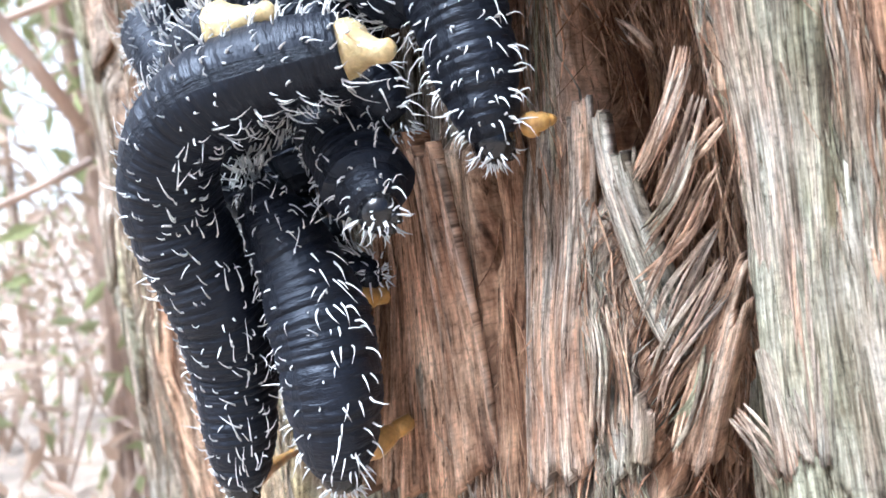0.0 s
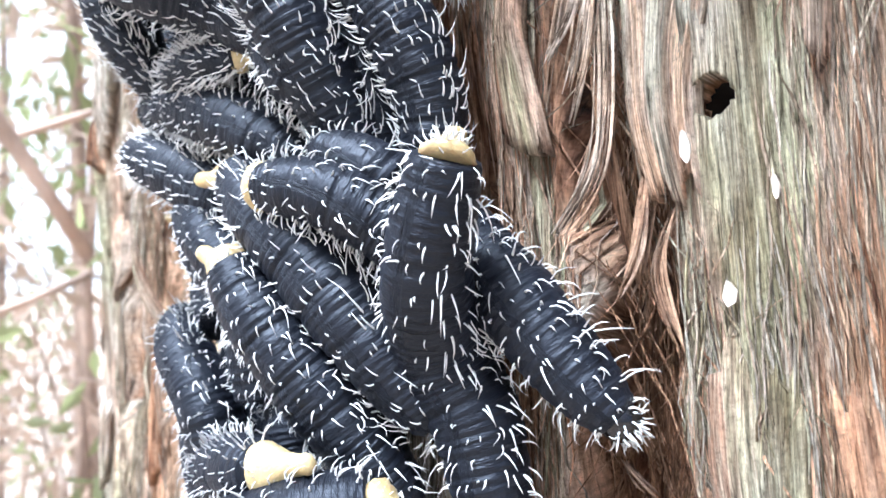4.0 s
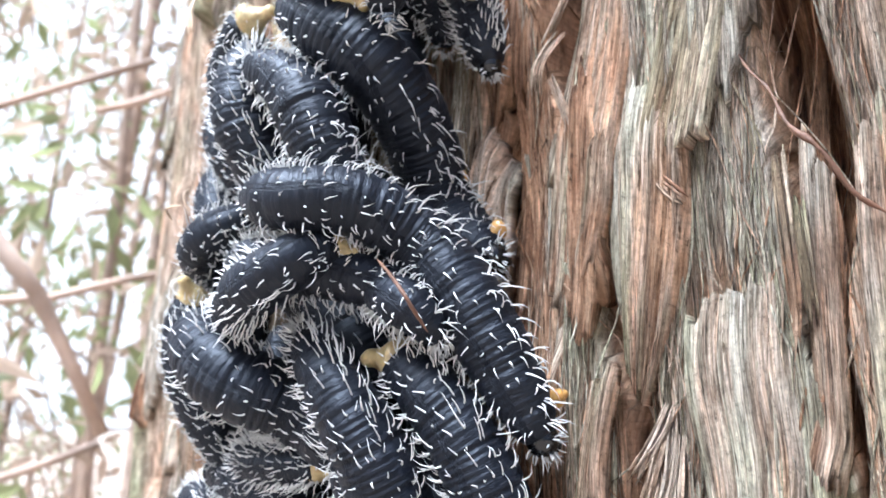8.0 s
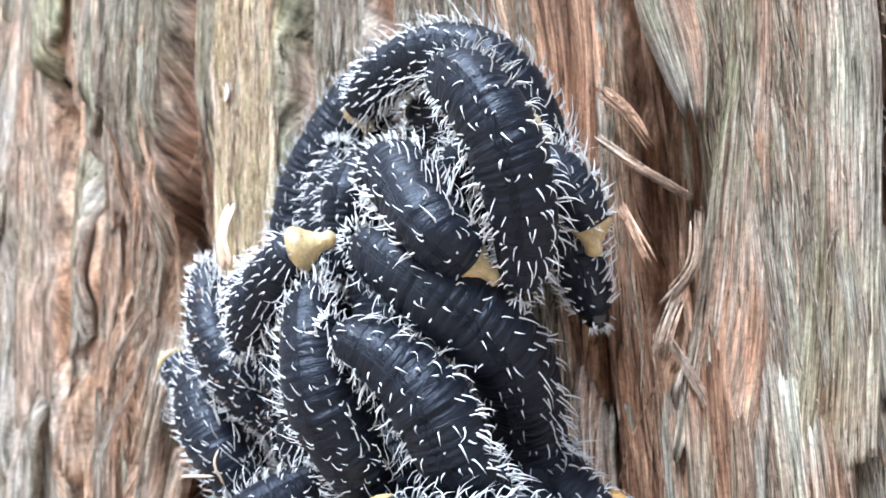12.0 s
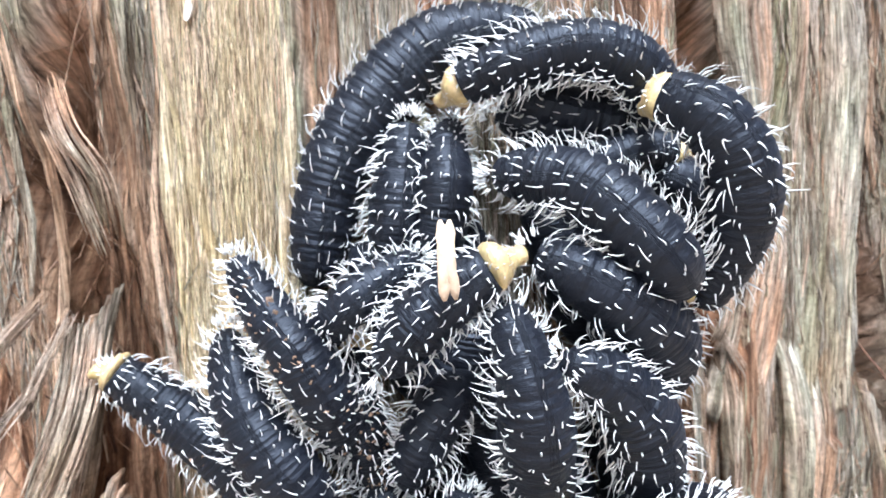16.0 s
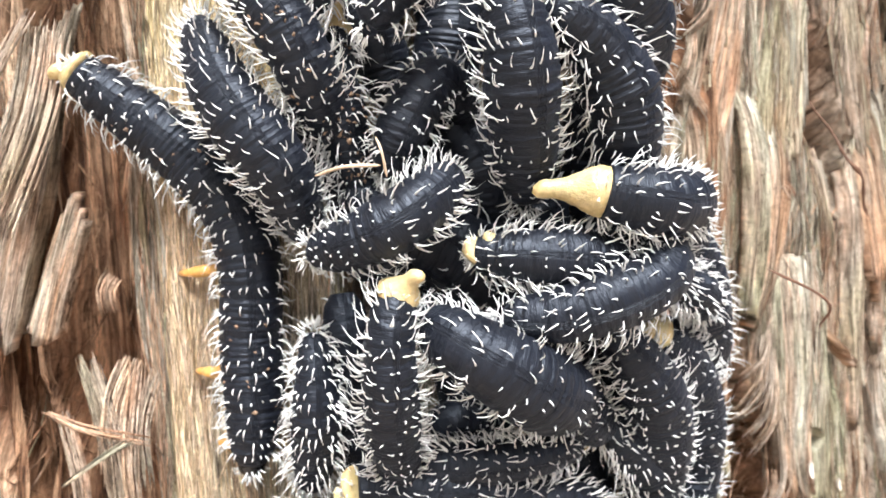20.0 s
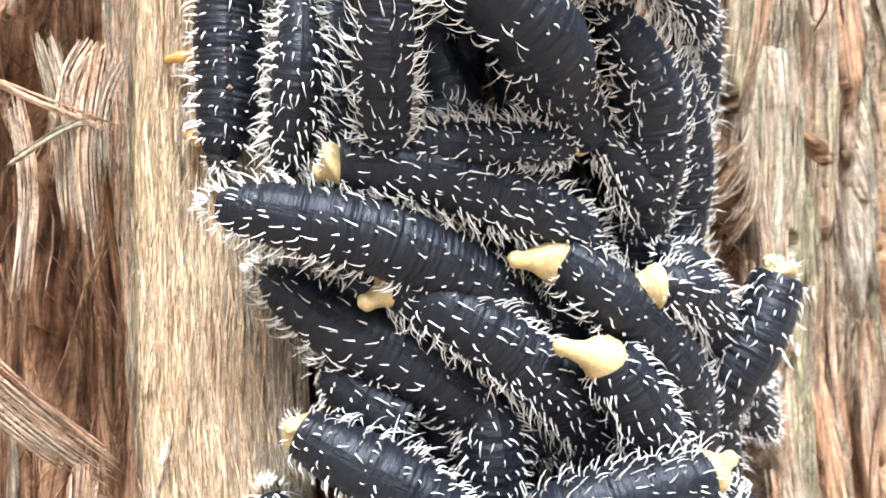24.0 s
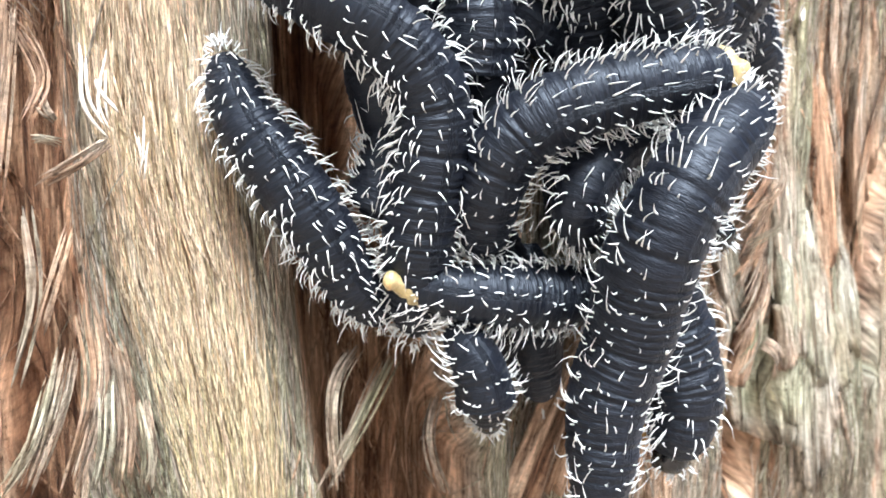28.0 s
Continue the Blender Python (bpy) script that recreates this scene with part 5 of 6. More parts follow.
def piece(kind, width, points):
    """A strap, shred, tuft, twig or splinter through the given points."""
    if kind == "flake":
        flake(width, points)
        return
    if kind in ("strap", "shred", "chip"):
        points = [(u, v, max(w, surface(u, v) + (1.3 if kind == "chip" else 0.5))) for u, v, w in points]
    path = [np.array(on_trunk(*p)) for p in points]
    c, at = glide(path, 0.0012 if kind in ("strap", "shred", "twig") else 0.0006)
    n = len(c)
    turn = np.interp(np.linspace(0, 1, n), np.linspace(0, 1, len(points)), [p[0] for p in points])
    w, side, back = frames_along(c, np.array([outward(x) for x in turn]))
    t = np.linspace(0, 1, n)
    verts, faces, uvs = [], [], []
    strands = max(2, int(round(width / 0.2))) if kind in ("strap", "shred") else max(3, int(round(width / 0.7))) if kind == "chip" else 2 if kind == "splinter" else 1
    for k in range(strands):
        mid = (k + 0.5) / strands - 0.5 + (grain.normal(0, 0.6) / strands if strands > 2 else 0)
        a, z = (grain.uniform(0, 0.1), 1 - grain.uniform(0, 0.18)) if strands > 2 else (0, 1)
        keep = (t >= a) & (t <= z)
        cc = c[keep] + side[keep] * (mid * width * MM) + back[keep] * (grain.normal(0, 0.28) * MM * (1 if strands > 2 else 0))
        cc = cc + side[keep] * (grain.normal(0, 0.2) * MM * np.sin(t[keep] * grain.uniform(2, 7) + grain.uniform(0, 6)))[:, None]
        m = len(cc)
        if m < 3:
            continue
        if kind == "chip":
            cc = cc + np.linspace(-0.5, 0.5, m)[:, None] * (side[keep] * grain.normal(0, 1.2) + back[keep] * abs(grain.normal(0, 1.0)) + w[keep] * grain.normal(0, 2)) * MM
        half = width / strands * (0.42 if kind == "chip" else 0.3 if kind == "straw" else 0.4 if kind in ("twig", "needle") else 0.62 if kind == "splinter" else 0.85) * MM * np.clip(1.3 - np.abs(np.linspace(-1, 1, m)) ** (3 if kind == "chip" else 4), 0.3, 1) * grain.uniform(0.6, 1.5)
        if kind == "twig":
            half = half * (0.8 + 0.5 * np.exp(-((np.linspace(0, 1, m) - 0.55) / 0.03) ** 2) + 0.6 * np.abs(np.sin(np.linspace(0, 19, m))) ** 12) * np.linspace(0.5, 1.2, m)
            cc = cc + side[keep] * (0.5 * MM * np.sin(np.linspace(0, 17, m)) * np.linspace(0.3, 1, m))[:, None]
        squash = 0.6 if kind == "chip" else 1.0 if strands == 1 else 0.32
        v, f = lathe(cc, side[keep], back[keep], half[:, None] * (1 + 0.12 * grain.normal(0, 1, (m, 6)).clip(-1, 1)), 6, squash)
        o = len(verts)
        verts += list(v)
        faces += [tuple(q + o for q in g) for g in f]
        across = (mid * width + np.array([0, 0.4, 0.8, 1.2, 0.8, 0.4]) * width / strands) * MM
        uvs += [(x + 0.05 * width, y) for y in at[keep] + 0.7 * points[0][1] * MM for x in across]
    if kind in ("strap", "shred", "chip"):
        ob = part("bark_" + kind, mesh("bark_" + kind, verts, faces, PALE_CHIP if kind == "chip" else BARK, uvs), tree, "tuft of white weathered slivers" if kind == "chip" else "")
        age = np.full(len(verts), grain.uniform(0.05, 0.42), dtype=np.float32)
        ob.data.attributes.new("weather", "FLOAT", "POINT").data.foreach_set("value", age)
        ob.matrix_parent_inverse = Matrix.Translation((-AXIS_X, -AXIS_Y, 0))
    else:
        mat, label, category, _ = KINDS[kind]
        at0 = c[n // 2]
        ob = new(kind, mesh(kind, local(verts, at0), faces, mat))
        ob.location = at0
        tagged(ob, label, category)


# begin pieces
piece("splinter", 2.0, [(-20.3, 265.4, 35.0), (-20.4, 261.0, 36.5), (-20.1, 256.3, 36.0)])
piece("needle", 0.4, [(23.2, 212.2, 30.0), (30.2, 207.2, 33.0), (31.5, 203.0, 30.0)])
piece("straw", 0.6, [(-34.8, 227.5, 30.0), (-31.5, 228.4, 32.4), (-27.5, 228.4, 31.2)])
piece("straw", 0.5, [(-27.8, 231.9, 30.0), (-27.3, 230.0, 31.2), (-26.7, 227.0, 30.0)])
piece("twig", 0.7, [(56.0, 239.6, 2.4), (61.8, 228.7, 6.0), (64.2, 224.7, 7.2), (66.9, 221.0, 6.0), (70.6, 215.8, 3.6)])
piece("strap", 6.4, [(-90, 168, 5.0), (-80, 158, 8.0), (-70, 147.5, 7.0), (-61, 138, 3.0)])
piece("shred", 3.7, [(-64.4, 143.8, 7.2), (-64.7, 136.0, 7.8), (-65.7, 128.2, 7.8), (-68.1, 114.9, 6.0)])
piece("shred", 1.8, [(-63.7, 139.0, 6.0), (-60.9, 132.5, 6.0), (-62.9, 126.3, 7.2)])
piece("shred", 3.8, [(-73.4, 289.2, 7.2), (-69.5, 280.1, 10.8), (-65.7, 272.7, 10.8), (-66.2, 263.0, 6.0)])
piece("shred", 2.0, [(-74.9, 282.1, 6.0), (-69.3, 272.2, 9.6), (-66.8, 260.5, 7.2)])
piece("shred", 2.3, [(-89.7, 241.6, 7.2), (-83.8, 249.2, 7.2), (-76.0, 257.4, 6.0)])
piece("strap", 6.7, [(-71.4, 253.6, 3.6), (-73.9, 238.8, 6.0), (-82.3, 221.1, 4.8)])
piece("shred", 1.5, [(56.3, 127.9, 3.6), (54.3, 121.1, 6.0), (49.3, 114.7, 2.4)])
piece("shred", 1.3, [(56.7, 120.2, 3.6), (55.1, 114.3, 6.0), (49.6, 109.2, 2.4)])
piece("shred", 2.0, [(43.6, 101.6, 3.6), (45.2, 95.4, 4.8), (43.0, 83.6, 3.0)])
piece("shred", 0.8, [(47.1, 133.0, 1.2), (50.2, 130.9, 2.4), (52.3, 127.5, -0.0)])
piece("shred", 1.7, [(27.5, 245.8, 1.2), (32.1, 237.3, 3.6), (33.6, 232.9, 0.0)])
piece("shred", 1.2, [(45.2, 225.0, 4.8), (48.2, 222.3, 6.0), (50.5, 219.9, 4.8)])
piece("shred", 1.3, [(59.4, 228.4, 1.2), (60.4, 216.6, 3.0), (60.7, 206.3, 2.4), (59.6, 197.7, 1.2)])
piece("shred", 1.3, [(61.5, 221.7, 1.2), (62.2, 213.1, 3.0), (62.3, 203.9, 1.2)])
piece("shred", 1.2, [(-52.5, 126.2, 8.4), (-56.8, 122.6, 9.6), (-62.4, 119.4, 8.4)])
piece("shred", 1.2, [(-58.3, 124.6, 6.0), (-60.1, 125.5, 8.4), (-62.6, 125.2, 7.2)])
piece("shred", 1.1, [(-62.0, 131.9, 4.8), (-60.0, 128.5, 7.2), (-58.9, 126.9, 6.0)])
piece("shred", 2.6, [(-15.6, 95.2, 0.0), (-21.2, 85.9, 2.4), (-27.6, 72.8, 1.2)])
piece("shred", 2.2, [(-21.2, 97.6, 1.2), (-25.7, 90.1, 3.6), (-24.2, 73.3, 1.2)])
piece("shred", 2.2, [(-8.2, 89.2, 0.0), (-10.4, 80.9, 1.8), (-6.5, 69.3, 0.0)])
piece("shred", 2.1, [(6.8, 86.9, 0.0), (5.8, 78.0, 1.8), (11.2, 66.5, 0.0)])
piece("flake", 2.6, [(60.8, 153.2, 2.4), (61.0, 150.4, 3.6)])
piece("flake", 1.9, [(56.7, 169.5, 2.4), (57.3, 165.5, 3.0)])
piece("flake", 1.3, [(65.6, 163.7, 2.4), (65.7, 161.6, 2.4)])
piece("chip", 1.7, [(-54.8, 135.8, 7.8), (-55.2, 130.3, 8.4), (-53.7, 126.1, 7.8)])
piece("chip", 0.9, [(-49.9, 126.6, 7.2), (-50.5, 123.2, 7.2)])
piece("chip", 1.4, [(-53.5, 145.8, 7.2), (-54.2, 141.4, 7.8)])
piece("chip", 1.5, [(-54.4, 134.4, 7.2), (-53.8, 130.1, 8.4), (-53.3, 126.1, 7.8)])
piece("chip", 0.8, [(-49.6, 124.7, 7.2), (-50.2, 121.7, 7.2)])
piece("flake", 2.0, [(-53.1, 299.9, -3.6), (-53.8, 295.7, -3.0)])
piece("shred", 2.8, [(-56.7, 104.6, 4.8), (-55.6, 94.1, 7.2), (-60.2, 78.1, 4.8)])
piece("shred", 2.3, [(-53.8, 100.0, 4.8), (-52.4, 89.4, 7.2), (-53.6, 78.1, 6.0)])
piece("shred", 2.5, [(-59.4, 99.9, 3.6), (-61.2, 90.2, 6.0), (-65.9, 78.0, 3.6)])
piece("shred", 1.6, [(-54.7, 97.4, 6.0), (-54.6, 87.7, 8.4), (-56.7, 79.0, 7.2)])
piece("shred", 1.8, [(-50.9, 93.0, 4.8), (-49.8, 85.3, 7.2), (-50.8, 77.8, 6.0)])
piece("shred", 1.5, [(-61.2, 96.2, 3.6), (-63.5, 87.4, 6.0), (-69.2, 78.3, 3.6)])
piece("shred", 1.1, [(-58.2, 116.1, 4.8), (-59.8, 109.4, 7.2), (-63.4, 98.9, 4.8)])
piece("shred", 1.3, [(-64.5, 118.0, 2.4), (-63.1, 106.2, 4.8), (-66.6, 92.7, 3.6)])
piece("shred", 3.6, [(-71.5, 203.7, 2.4), (-67.9, 190.8, 4.8), (-66.9, 173.5, 3.6)])
piece("shred", 2.7, [(-75.3, 194.9, 2.4), (-72.3, 180.6, 4.8), (-74.3, 162.5, 3.6)])
piece("shred", 2.3, [(-63.0, 202.2, 3.6), (-64.7, 186.0, 6.0), (-64.0, 169.6, 3.6)])
piece("shred", 3.3, [(-63.6, 202.6, 2.4), (-66.8, 194.6, 4.8), (-69.1, 180.1, 3.6)])
piece("shred", 2.3, [(-60.4, 200.6, 2.4), (-63.0, 190.8, 4.8), (-63.3, 179.6, 3.6)])
piece("shred", 1.2, [(-77.6, 195.7, 6.0), (-70.2, 192.1, 7.2), (-59.9, 187.9, 4.8)])
piece("shred", 1.0, [(-75.4, 182.5, 6.0), (-66.5, 188.4, 7.2), (-62.2, 189.8, 4.8)])
piece("shred", 1.7, [(-83.5, 235.5, 4.8), (-78.2, 244.6, 7.2), (-73.2, 254.6, 4.8)])
piece("shred", 1.6, [(-95.6, 223.6, 6.0), (-86.8, 234.4, 7.2), (-77.9, 244.4, 6.0)])
piece("shred", 3.0, [(-65.5, 215.0, 1.2), (-67.1, 212.0, 3.0), (-67.0, 207.4, 1.2)])
piece("shred", 4.3, [(-99.4, 228.5, 3.6), (-95.9, 220.0, 6.0), (-98.5, 210.3, 4.8)])
piece("shred", 1.6, [(46.8, 197.5, 3), (44.1, 191.3, 4), (39.4, 186.2, 1)])
piece("shred", 1.6, [(46.2, 197.0, 3), (44.0, 188.2, 4), (40.0, 179.7, 1)])
piece("shred", 1.6, [(47.4, 195.4, 3), (45.8, 182.4, 4), (41.3, 174.7, 1)])
piece("shred", 2.2, [(47.4, 191.2, 2), (48.5, 177.4, 4), (47.6, 165.8, 5), (40.5, 158.1, 2)])
piece("shred", 1.6, [(47.6, 192.2, 3), (46.7, 179.9, 4), (42.2, 171.1, 1)])
piece("shred", 1.6, [(46.7, 196.2, 3), (44.9, 184.9, 4), (38.2, 178.6, 1)])
piece("shred", 1.6, [(47.7, 170.8, 3), (45.6, 164.1, 4), (39.2, 158.0, 1)])
piece("shred", 1.6, [(20.8, 283.4, 2), (25.8, 277.2, 5), (29.1, 270.8, 3)])
piece("shred", 1.2, [(19.9, 276.1, 2), (26.6, 269.3, 5), (34.3, 263.4, 3)])
piece("shred", 1.6, [(23.0, 265.4, 2), (25.7, 259.0, 5), (27.9, 252.8, 3)])
piece("shred", 1.2, [(21.5, 282.5, 2), (25.2, 278.0, 5), (28.4, 274.8, 3)])
piece("shred", 1.8, [(34.2, 263.3, 2), (33.0, 254.3, 5), (27.2, 248.2, 3)])
piece("shred", 2.0, [(31.3, 252.0, 2), (28.5, 245.4, 5), (26.9, 240.2, 3)])
# thin crossing strands in the hollow beside the cluster
for _ in range(16):
    top, low = dice.uniform(98, 124), dice.uniform(10, 20)
    piece("shred", dice.uniform(0.5, 1.1), [(dice.uniform(55.5, 59.5), top, 1), (dice.uniform(52.5, 55.5), top - 0.55 * low, dice.uniform(1.5, 3.5)), (dice.uniform(47.5, 51.5), top - low, 1.5)])
for _ in range(5):
    top = dice.uniform(92, 104)
    piece("shred", dice.uniform(0.6, 1.2), [(dice.uniform(43.5, 47), top, 1), (dice.uniform(44, 48), top - 10, 2.6), (dice.uniform(44, 49), top - 21, 1.6)])
piece("shred", 2.2, [(58.0, 91.2, 1), (61.9, 87.9, 3), (63.9, 82.0, 1)])
piece("shred", 1.8, [(55.1, 129.8, 1), (53.7, 122.1, 3), (49.2, 114.7, 2)])
piece("shred", 1.6, [(56.6, 124.6, 1), (54.7, 117.5, 3), (50.8, 110.4, 2)])
piece("shred", 1.4, [(52.0, 166.5, 0), (51.2, 156.7, 2), (47.8, 150.3, 1)])
piece("shred", 1.2, [(55.6, 162.3, 0), (53.5, 154.1, 2), (56.1, 144.3, 0)])
# end pieces

# ---- the forest behind ----
def fall(x, y):
    """The hillside: it drops away behind the tree."""
    return -0.1 * np.clip(-0.4 * x + 0.9 * y - 1.0, 0, 40)


def ground_sheet():
    n = 90
    xs = np.sign(np.linspace(-1, 1, n)) * np.abs(np.linspace(-1, 1, n)) ** 2.6 * 400
    x, y = np.meshgrid(xs, xs)
    z = 0.1 * (lattice(x / 1.7, y / 1.7, 41) - 0.5) + 0.6 * (lattice(x / 14, y / 14, 42) - 0.5)
    verts = np.stack([x, y, z - 0.02 + fall(x, y)], axis=-1).reshape(-1, 3)
    faces = [(i * n + j, i * n + j + 1, (i + 1) * n + j + 1, (i + 1) * n + j) for i in range(n - 1) for j in range(n - 1)]
    tagged(new("ground", mesh("ground", verts, faces, LITTER)), "forest floor of dry brown leaf litter", "ground", kind="structure")


ground_sheet()


def haze():
    """The bright white sky low behind the forest, far off."""
    m, nodes, links, bsdf = material("bright_haze")
    nodes.remove(bsdf)
    glow = nodes.new("ShaderNodeEmission")
    co = nodes.new("ShaderNodeTexCoord")
    cloud = noise_node(nodes, links, co.outputs["Object"], 0.05, 5, 0.6)
    r = ramp(nodes, [(0.3, (0.8, 0.77, 0.72)), (0.7, (1.0, 0.97, 0.93))])
    links.new(cloud.outputs[0], r.inputs[0])
    links.new(r.outputs[0], glow.inputs[0])
    glow.inputs[1].default_value = 1.0
    links.new(glow.outputs[0], nodes["Material Output"].inputs[0])
    verts, faces, n = [], [], 40
    for k in range(n + 1):
        a = radians(40 + 160 * k / n)
        verts += [(170 * math.cos(a), 170 * math.sin(a), -60), (170 * math.cos(a), 170 * math.sin(a), 110)]
    for k in range(n):
        faces.append((2 * k, 2 * k + 1, 2 * k + 3, 2 * k + 2))
    tagged(new("backdrop", mesh("backdrop", verts, faces, m)), "bright white hazy sky behind the forest", "sky", kind="structure")


haze()
wood = np.random.default_rng(21)


def stem(points, r0, r1, sides=9):
    c, at = glide(points, 0.12)
    w, s, b = frames_along(c, np.repeat(np.array([[0.3, 0.9, 0.1]]), len(c), axis=0))
    rr = np.linspace(r0, r1, len(c))[:, None] * (1 + 0.12 * wood.normal(0, 1, (len(c), sides)).clip(-1, 1))
    return lathe(c, s, b, rr, sides)


def forest_tree(x, y, height, radius, leafy):
    lean = wood.normal(0, 0.05, 2) * height
    ob = thing("forest_tree", (x, y, fall(x, y)), "slender forest tree with brown bark and thin leafy crown", "tree", "forest behind the trunk")
    top = np.array([lean[0], lean[1], height])
    mid = top * 0.5 + np.array([*wood.normal(0, 0.06, 2) * height * 0.4, 0])
    v, f = stem([(0, 0, -0.1), mid * 0.5, mid, top], radius, radius * 0.3)
    part("trunk", mesh("trunk", v, f, FAR_BARK), ob)
    leaves, faces = [], []
    for b in range(9):
        h = wood.uniform(0.1, 0.97) ** 1.3
        start = top * h
        a = wood.uniform(0, 2 * np.pi)
        reach = wood.uniform(0.5, 1.6)
        end = start + np.array([math.cos(a) * reach, math.sin(a) * reach, wood.uniform(-0.2, 0.6)])
        bend = (start + end) / 2 + wood.normal(0, 0.12, 3)
        v, f = stem([start, bend, end], radius * 0.22, radius * 0.05, 6)
        part("limb", mesh("limb", v, f, FAR_BARK), ob)
        for _ in range(leafy):
            p = bend + (end - bend) * wood.uniform(0, 1.15) + wood.normal(0, 0.22, 3)
            d = wood.normal(0, 1, 3) + np.array([0, 0, -0.8])
            d /= np.linalg.norm(d)
            q = np.cross(d, wood.normal(0, 1, 3))
            q /= np.linalg.norm(q)
            k, l, wd = len(leaves), wood.uniform(0.07, 0.14), wood.uniform(0.012, 0.022)
            leaves += [p, p + d * l * 0.4 + q * wd, p + d * l, p + d * l * 0.4 - q * wd + np.cross(d, q) * wd * 0.5]
            faces.append((k, k + 1, k + 2, k + 3))
    part("crown", mesh("crown", leaves, faces, LEAF if wood.random() < 0.4 else DRY_LEAF, smooth=False), ob)


for _ in range(52):
    a, d = radians(wood.uniform(62, 172)), wood.uniform(2.2, 12)
    forest_tree(0.3 + d * math.cos(a), 0.45 + d * math.sin(a), wood.uniform(4, 10), wood.uniform(0.012, 0.06), 75)
for _ in range(30):
    a, d = radians(wood.uniform(172, 422)), wood.uniform(2.5, 9)
    forest_tree(0.3 + d * math.cos(a), 0.45 + d * math.sin(a), wood.uniform(4, 9), wood.uniform(0.03, 0.1), 40)


def shrub(x, y, height, dry):
    ob = thing("shrub", (x, y, fall(x, y)), "thin dry undergrowth shrub with brown and green leaves", "shrub", "undergrowth behind the trunk")
    leaves, faces = [], []
    for b in range(9):
        a, out = wood.uniform(0, 2 * np.pi), wood.uniform(0.15, 0.5) * height
        end = np.array([math.cos(a) * out, math.sin(a) * out, height * wood.uniform(0.5, 1.05)])
        bend = end * 0.5 + np.array([*wood.normal(0, 0.08, 2), 0.1])
        v, f = stem([(0, 0, -0.1), bend, end], 0.012, 0.003, 5)
        part("twig", mesh("twig", v, f, FAR_BARK), ob)
        for _ in range(26):
            p = bend * 0.6 + (end - bend * 0.6) * wood.uniform(0, 1.1) + wood.normal(0, 0.09, 3)
            d = wood.normal(0, 1, 3)
            d /= np.linalg.norm(d)
            q = np.cross(d, wood.normal(0, 1, 3))
            q /= np.linalg.norm(q)
            k, l, wd = len(leaves), wood.uniform(0.04, 0.08), wood.uniform(0.009, 0.017)
            leaves += [p, p + d * l * 0.45 + q * wd, p + d * l, p + d * l * 0.45 - q * wd + np.cross(d, q) * wd * 0.6]
            faces.append((k, k + 1, k + 2, k + 3))
    part("foliage", mesh("foliage", leaves, faces, DRY_LEAF if dry else LEAF, smooth=False), ob)


for _ in range(18):
    a, d = radians(wood.uniform(66, 168)), wood.uniform(2.2, 8)
    shrub(0.3 + d * math.cos(a), 0.45 + d * math.sin(a), wood.uniform(1.2, 3.0), wood.random() < 0.6)


def sapling(x, y, height, radius):
    ob = thing("sapling", (x, y, fall(x, y)), "thin bare brown sapling stem with a few dry twigs", "sapling", "saplings behind the trunk")
    top = np.array([*wood.normal(0, 0.12, 2) * height, height])
    v, f = stem([(0, 0, -0.1), top * 0.4 + np.array([*wood.normal(0, 0.05, 2), 0]), top], radius, radius * 0.4, 7)
    part("trunk", mesh("trunk", v, f, FAR_BARK), ob)
    for _ in range(5):
        s = top * wood.uniform(0.25, 0.9)
        e = s + np.array([*wood.normal(0, 0.35, 2), wood.uniform(-0.15, 0.4)])
        v, f = stem([s, (s + e) / 2 + wood.normal(0, 0.05, 3), e], radius * 0.4, radius * 0.12, 5)
        part("twig", mesh("twig", v, f, FAR_BARK), ob)


for _ in range(24):
    a, d = radians(wood.uniform(66, 168)), wood.uniform(2.2, 8)
    sapling(0.3 + d * math.cos(a), 0.45 + d * math.sin(a), wood.uniform(1.5, 5), wood.uniform(0.008, 0.035))


def dead_branch(radius, points):
    at = np.array(points[len(points) // 2])
    v, f = stem([np.array(p) - at for p in points], radius, radius * 0.75, 8)
    ob = new("dead_branch", mesh("dead_branch", v, f, FAR_BARK))
    ob.location = at
    tagged(ob, "thin dead brown branch hanging in the undergrowth", "branch")


# begin branches
dead_branch(0.0051, [(-0.621, 0.696, 1.538), (-0.516, 0.751, 1.605), (-0.448, 0.775, 1.648), (-0.373, 0.795, 1.686)])
dead_branch(0.0092, [(-0.45, 0.66, 1.449), (-0.423, 0.684, 1.418), (-0.389, 0.712, 1.348), (-0.349, 0.733, 1.265)])
dead_branch(0.0067, [(-0.658, 0.89, 1.168), (-0.57, 0.952, 1.197), (-0.525, 0.979, 1.221), (-0.477, 1.004, 1.243)])
dead_branch(0.007, [(-0.598, 1.101, 1.747), (-0.533, 1.121, 1.777), (-0.477, 1.131, 1.808), (-0.417, 1.138, 1.842)])
dead_branch(0.0073, [(-0.682, 0.992, 1.421), (-0.591, 1.046, 1.439), (-0.518, 1.078, 1.472), (-0.409, 1.117, 1.503)])
# end branches


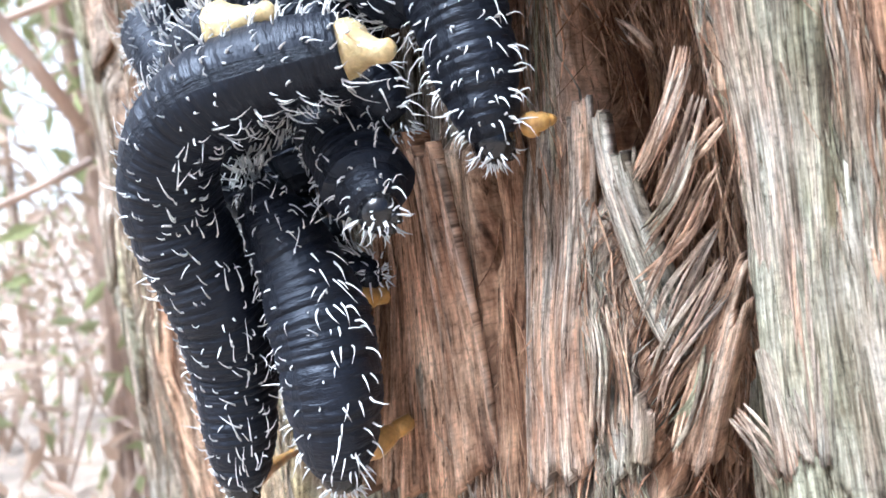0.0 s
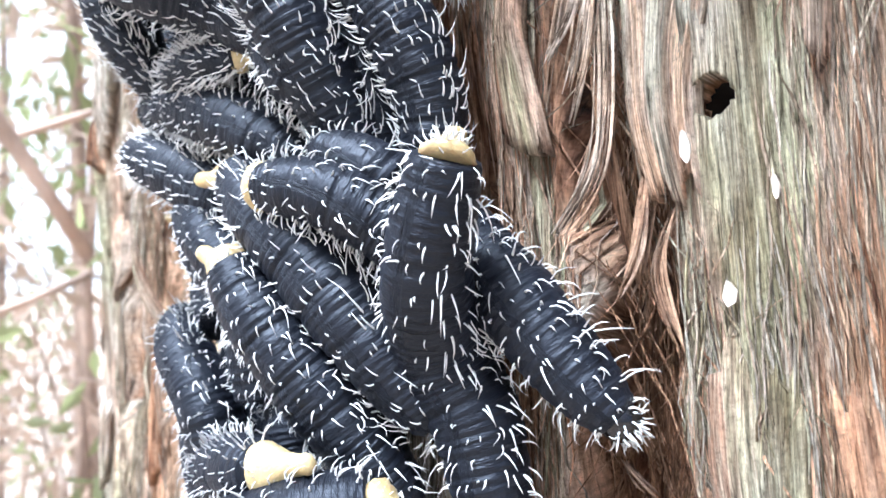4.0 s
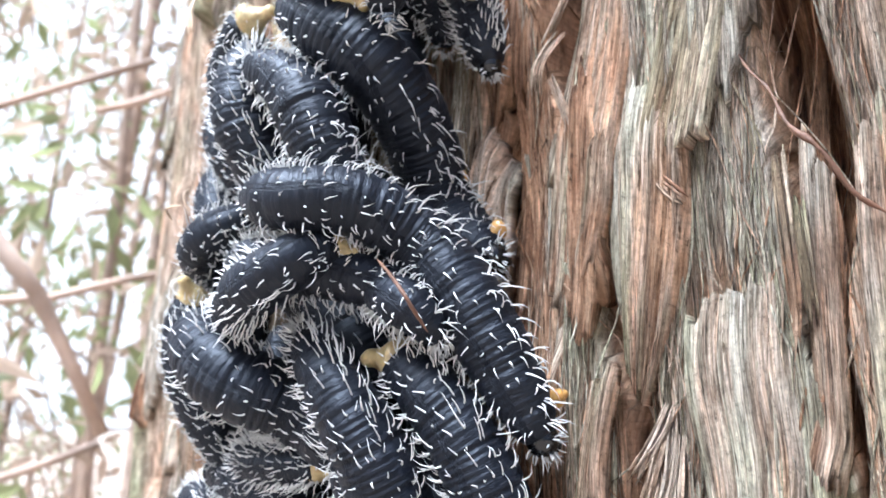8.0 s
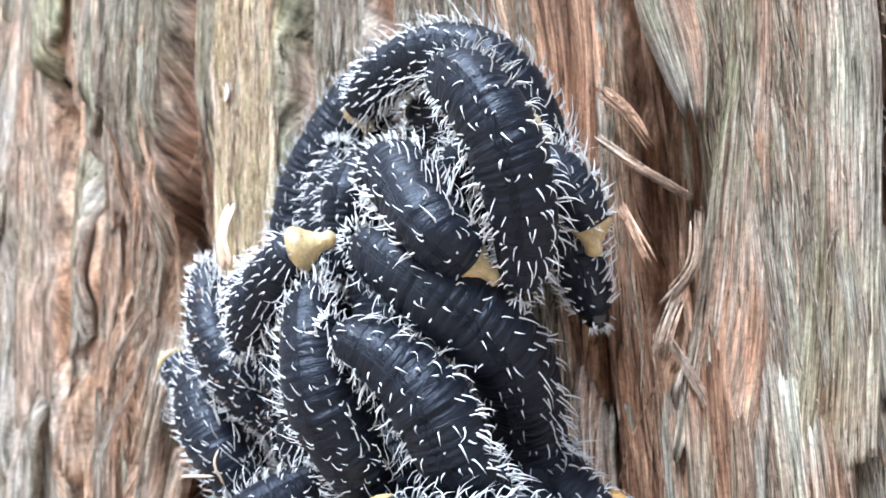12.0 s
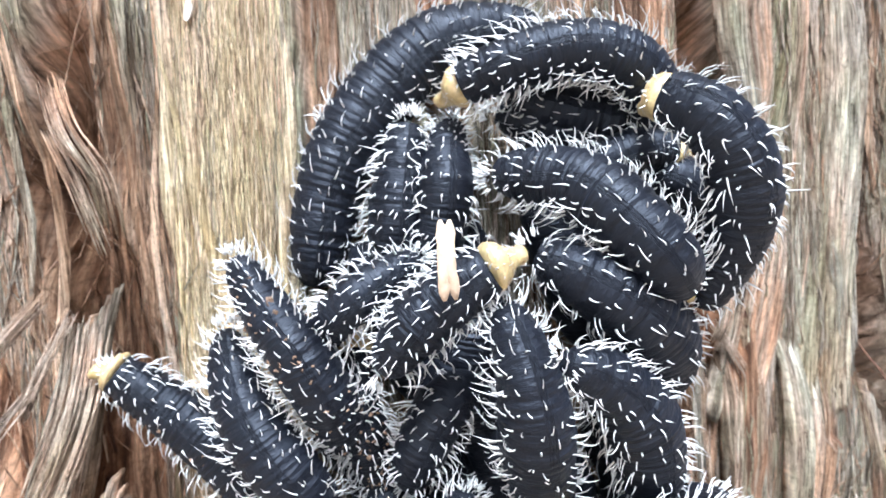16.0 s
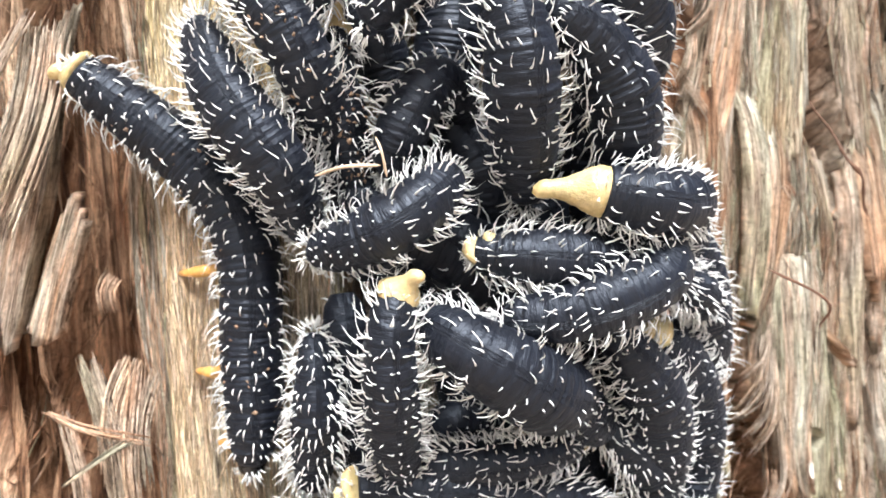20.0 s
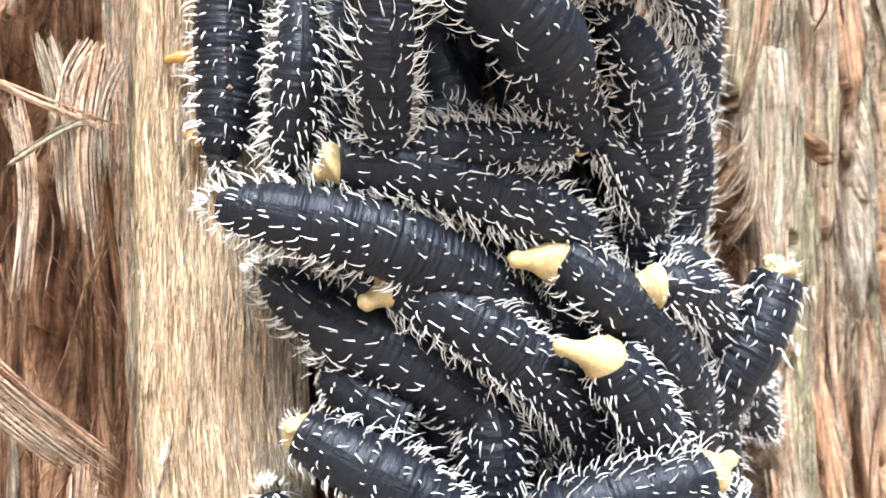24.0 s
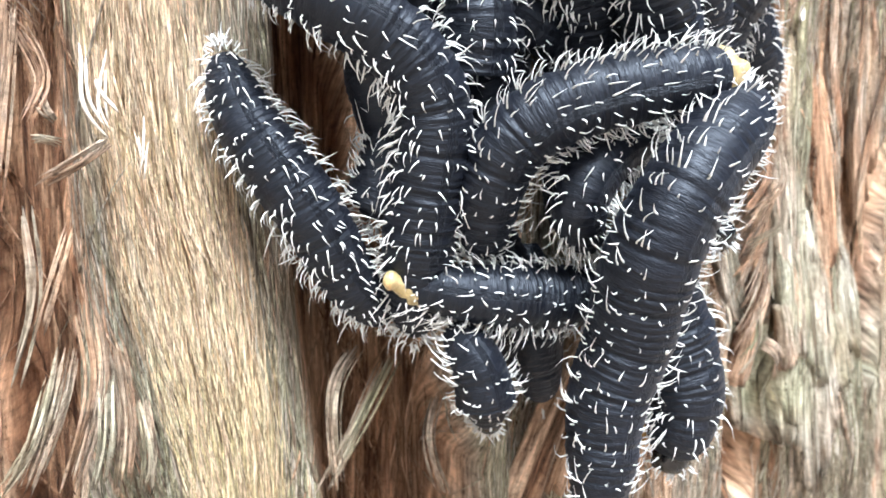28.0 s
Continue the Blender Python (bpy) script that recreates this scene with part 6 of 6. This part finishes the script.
def motions():
    def stir(ob, foot, rows):
        """Turns a larva about its foot, in degrees, and lifts it along the trunk and off it, in millimetres."""
        pivot, axis, rest = on_trunk(*foot), outward(foot[0]), Matrix.Translation(ob.location)
        walk(ob, [(t, Matrix.Translation(Vector((0, 0, up * MM)) + off * MM * axis) @ Matrix.Translation(pivot) @ Matrix.Rotation(radians(d), 4, axis) @ Matrix.Translation(-pivot) @ rest) for t, d, up, off in rows])

    # one larva flicks its tail end down and back; its neighbours then stretch up the trunk
    stir(waving_larva, (3.0, 134.0, 12.0), [(0, 0, 0, 0), (22.6, 0, 0, 0), (22.9, 4, 0, 0), (23.2, 15, 0, 0), (23.5, 9, 0, 0), (23.7, -2, 0, 0), (23.9, 0.5, 0, 0), (24.1, 0, 0, 0), (24.5, -1, 0.7, 0), (25, -3.5, 1.6, 0), (26, -5, 1.2, 0), (28, -5, 1.2, 0)])
    stir(rising_larva, (30.1, 142.7, 7.6), [(0, 0, 0, 0), (24, 0, 0.3, 0), (24.5, -2.5, 2.4, 0), (25, -3, 5, 0), (25.5, -9, 6, 0), (26, -11.5, 6.6, 0), (28, -11.5, 6.6, 0)])
    stir(tailed_larva, (28.0, 135.7, 11.0), [(0, 0, 0, 0), (23.5, 0, 0.6, 0), (24, -0.5, 1, 0), (25, -1.7, 1.7, 0), (26, -4, 2, 0), (28, -4, 2, 0)])
    stir(lower_larva, (23.6, 124.5, 11.0), [(0, 0, 0, 0), (23.5, 0, 0.5, 0), (25, -0.5, 1.1, 0), (26, -0.5, 1.6, 0), (28, 0, 2, 0)])
    stir(long_larva, (-0.3, 159.8, 10.7), [(0, 0, 0, 0), (24, 0, 0, 0), (24.5, -2, 0, 0), (25, -3.5, 0.6, 0), (28, -4, 0.6, 0)])
    stir(topmost_larva, (-27.0, 185.5, 15.0), [(0, 0, 0, 0), (24, 1, 0, 0), (24.5, 8, 0, 0), (25, 10, 0.5, 0), (28, 10, 0.5, 0)])
    stir(looped_larva, (3.9, 78.6, 26.2), [(0, 0, 0, 0), (1, 0, -0.7, 0), (2, 0, -1.6, 0), (3.5, 0, -3.6, 0), (14, 0, -1, 0), (24, 0, 0, 0), (28, 0, 0, 0)])
    stir(reaching_larva, (-7.4, 109.9, 12.0), [(0, 0, 1.2, 0.3), (2, 0, 0.8, 0.3), (3.5, 0, -1.8, 0), (21, 0, 6, 1), (23.5, 0, 6.5, 0), (24, 0, 6.3, 0), (25, 0, 4.8, 0), (26, 0, 3.4, 0), (28, 0, 2, 0)])


motions()
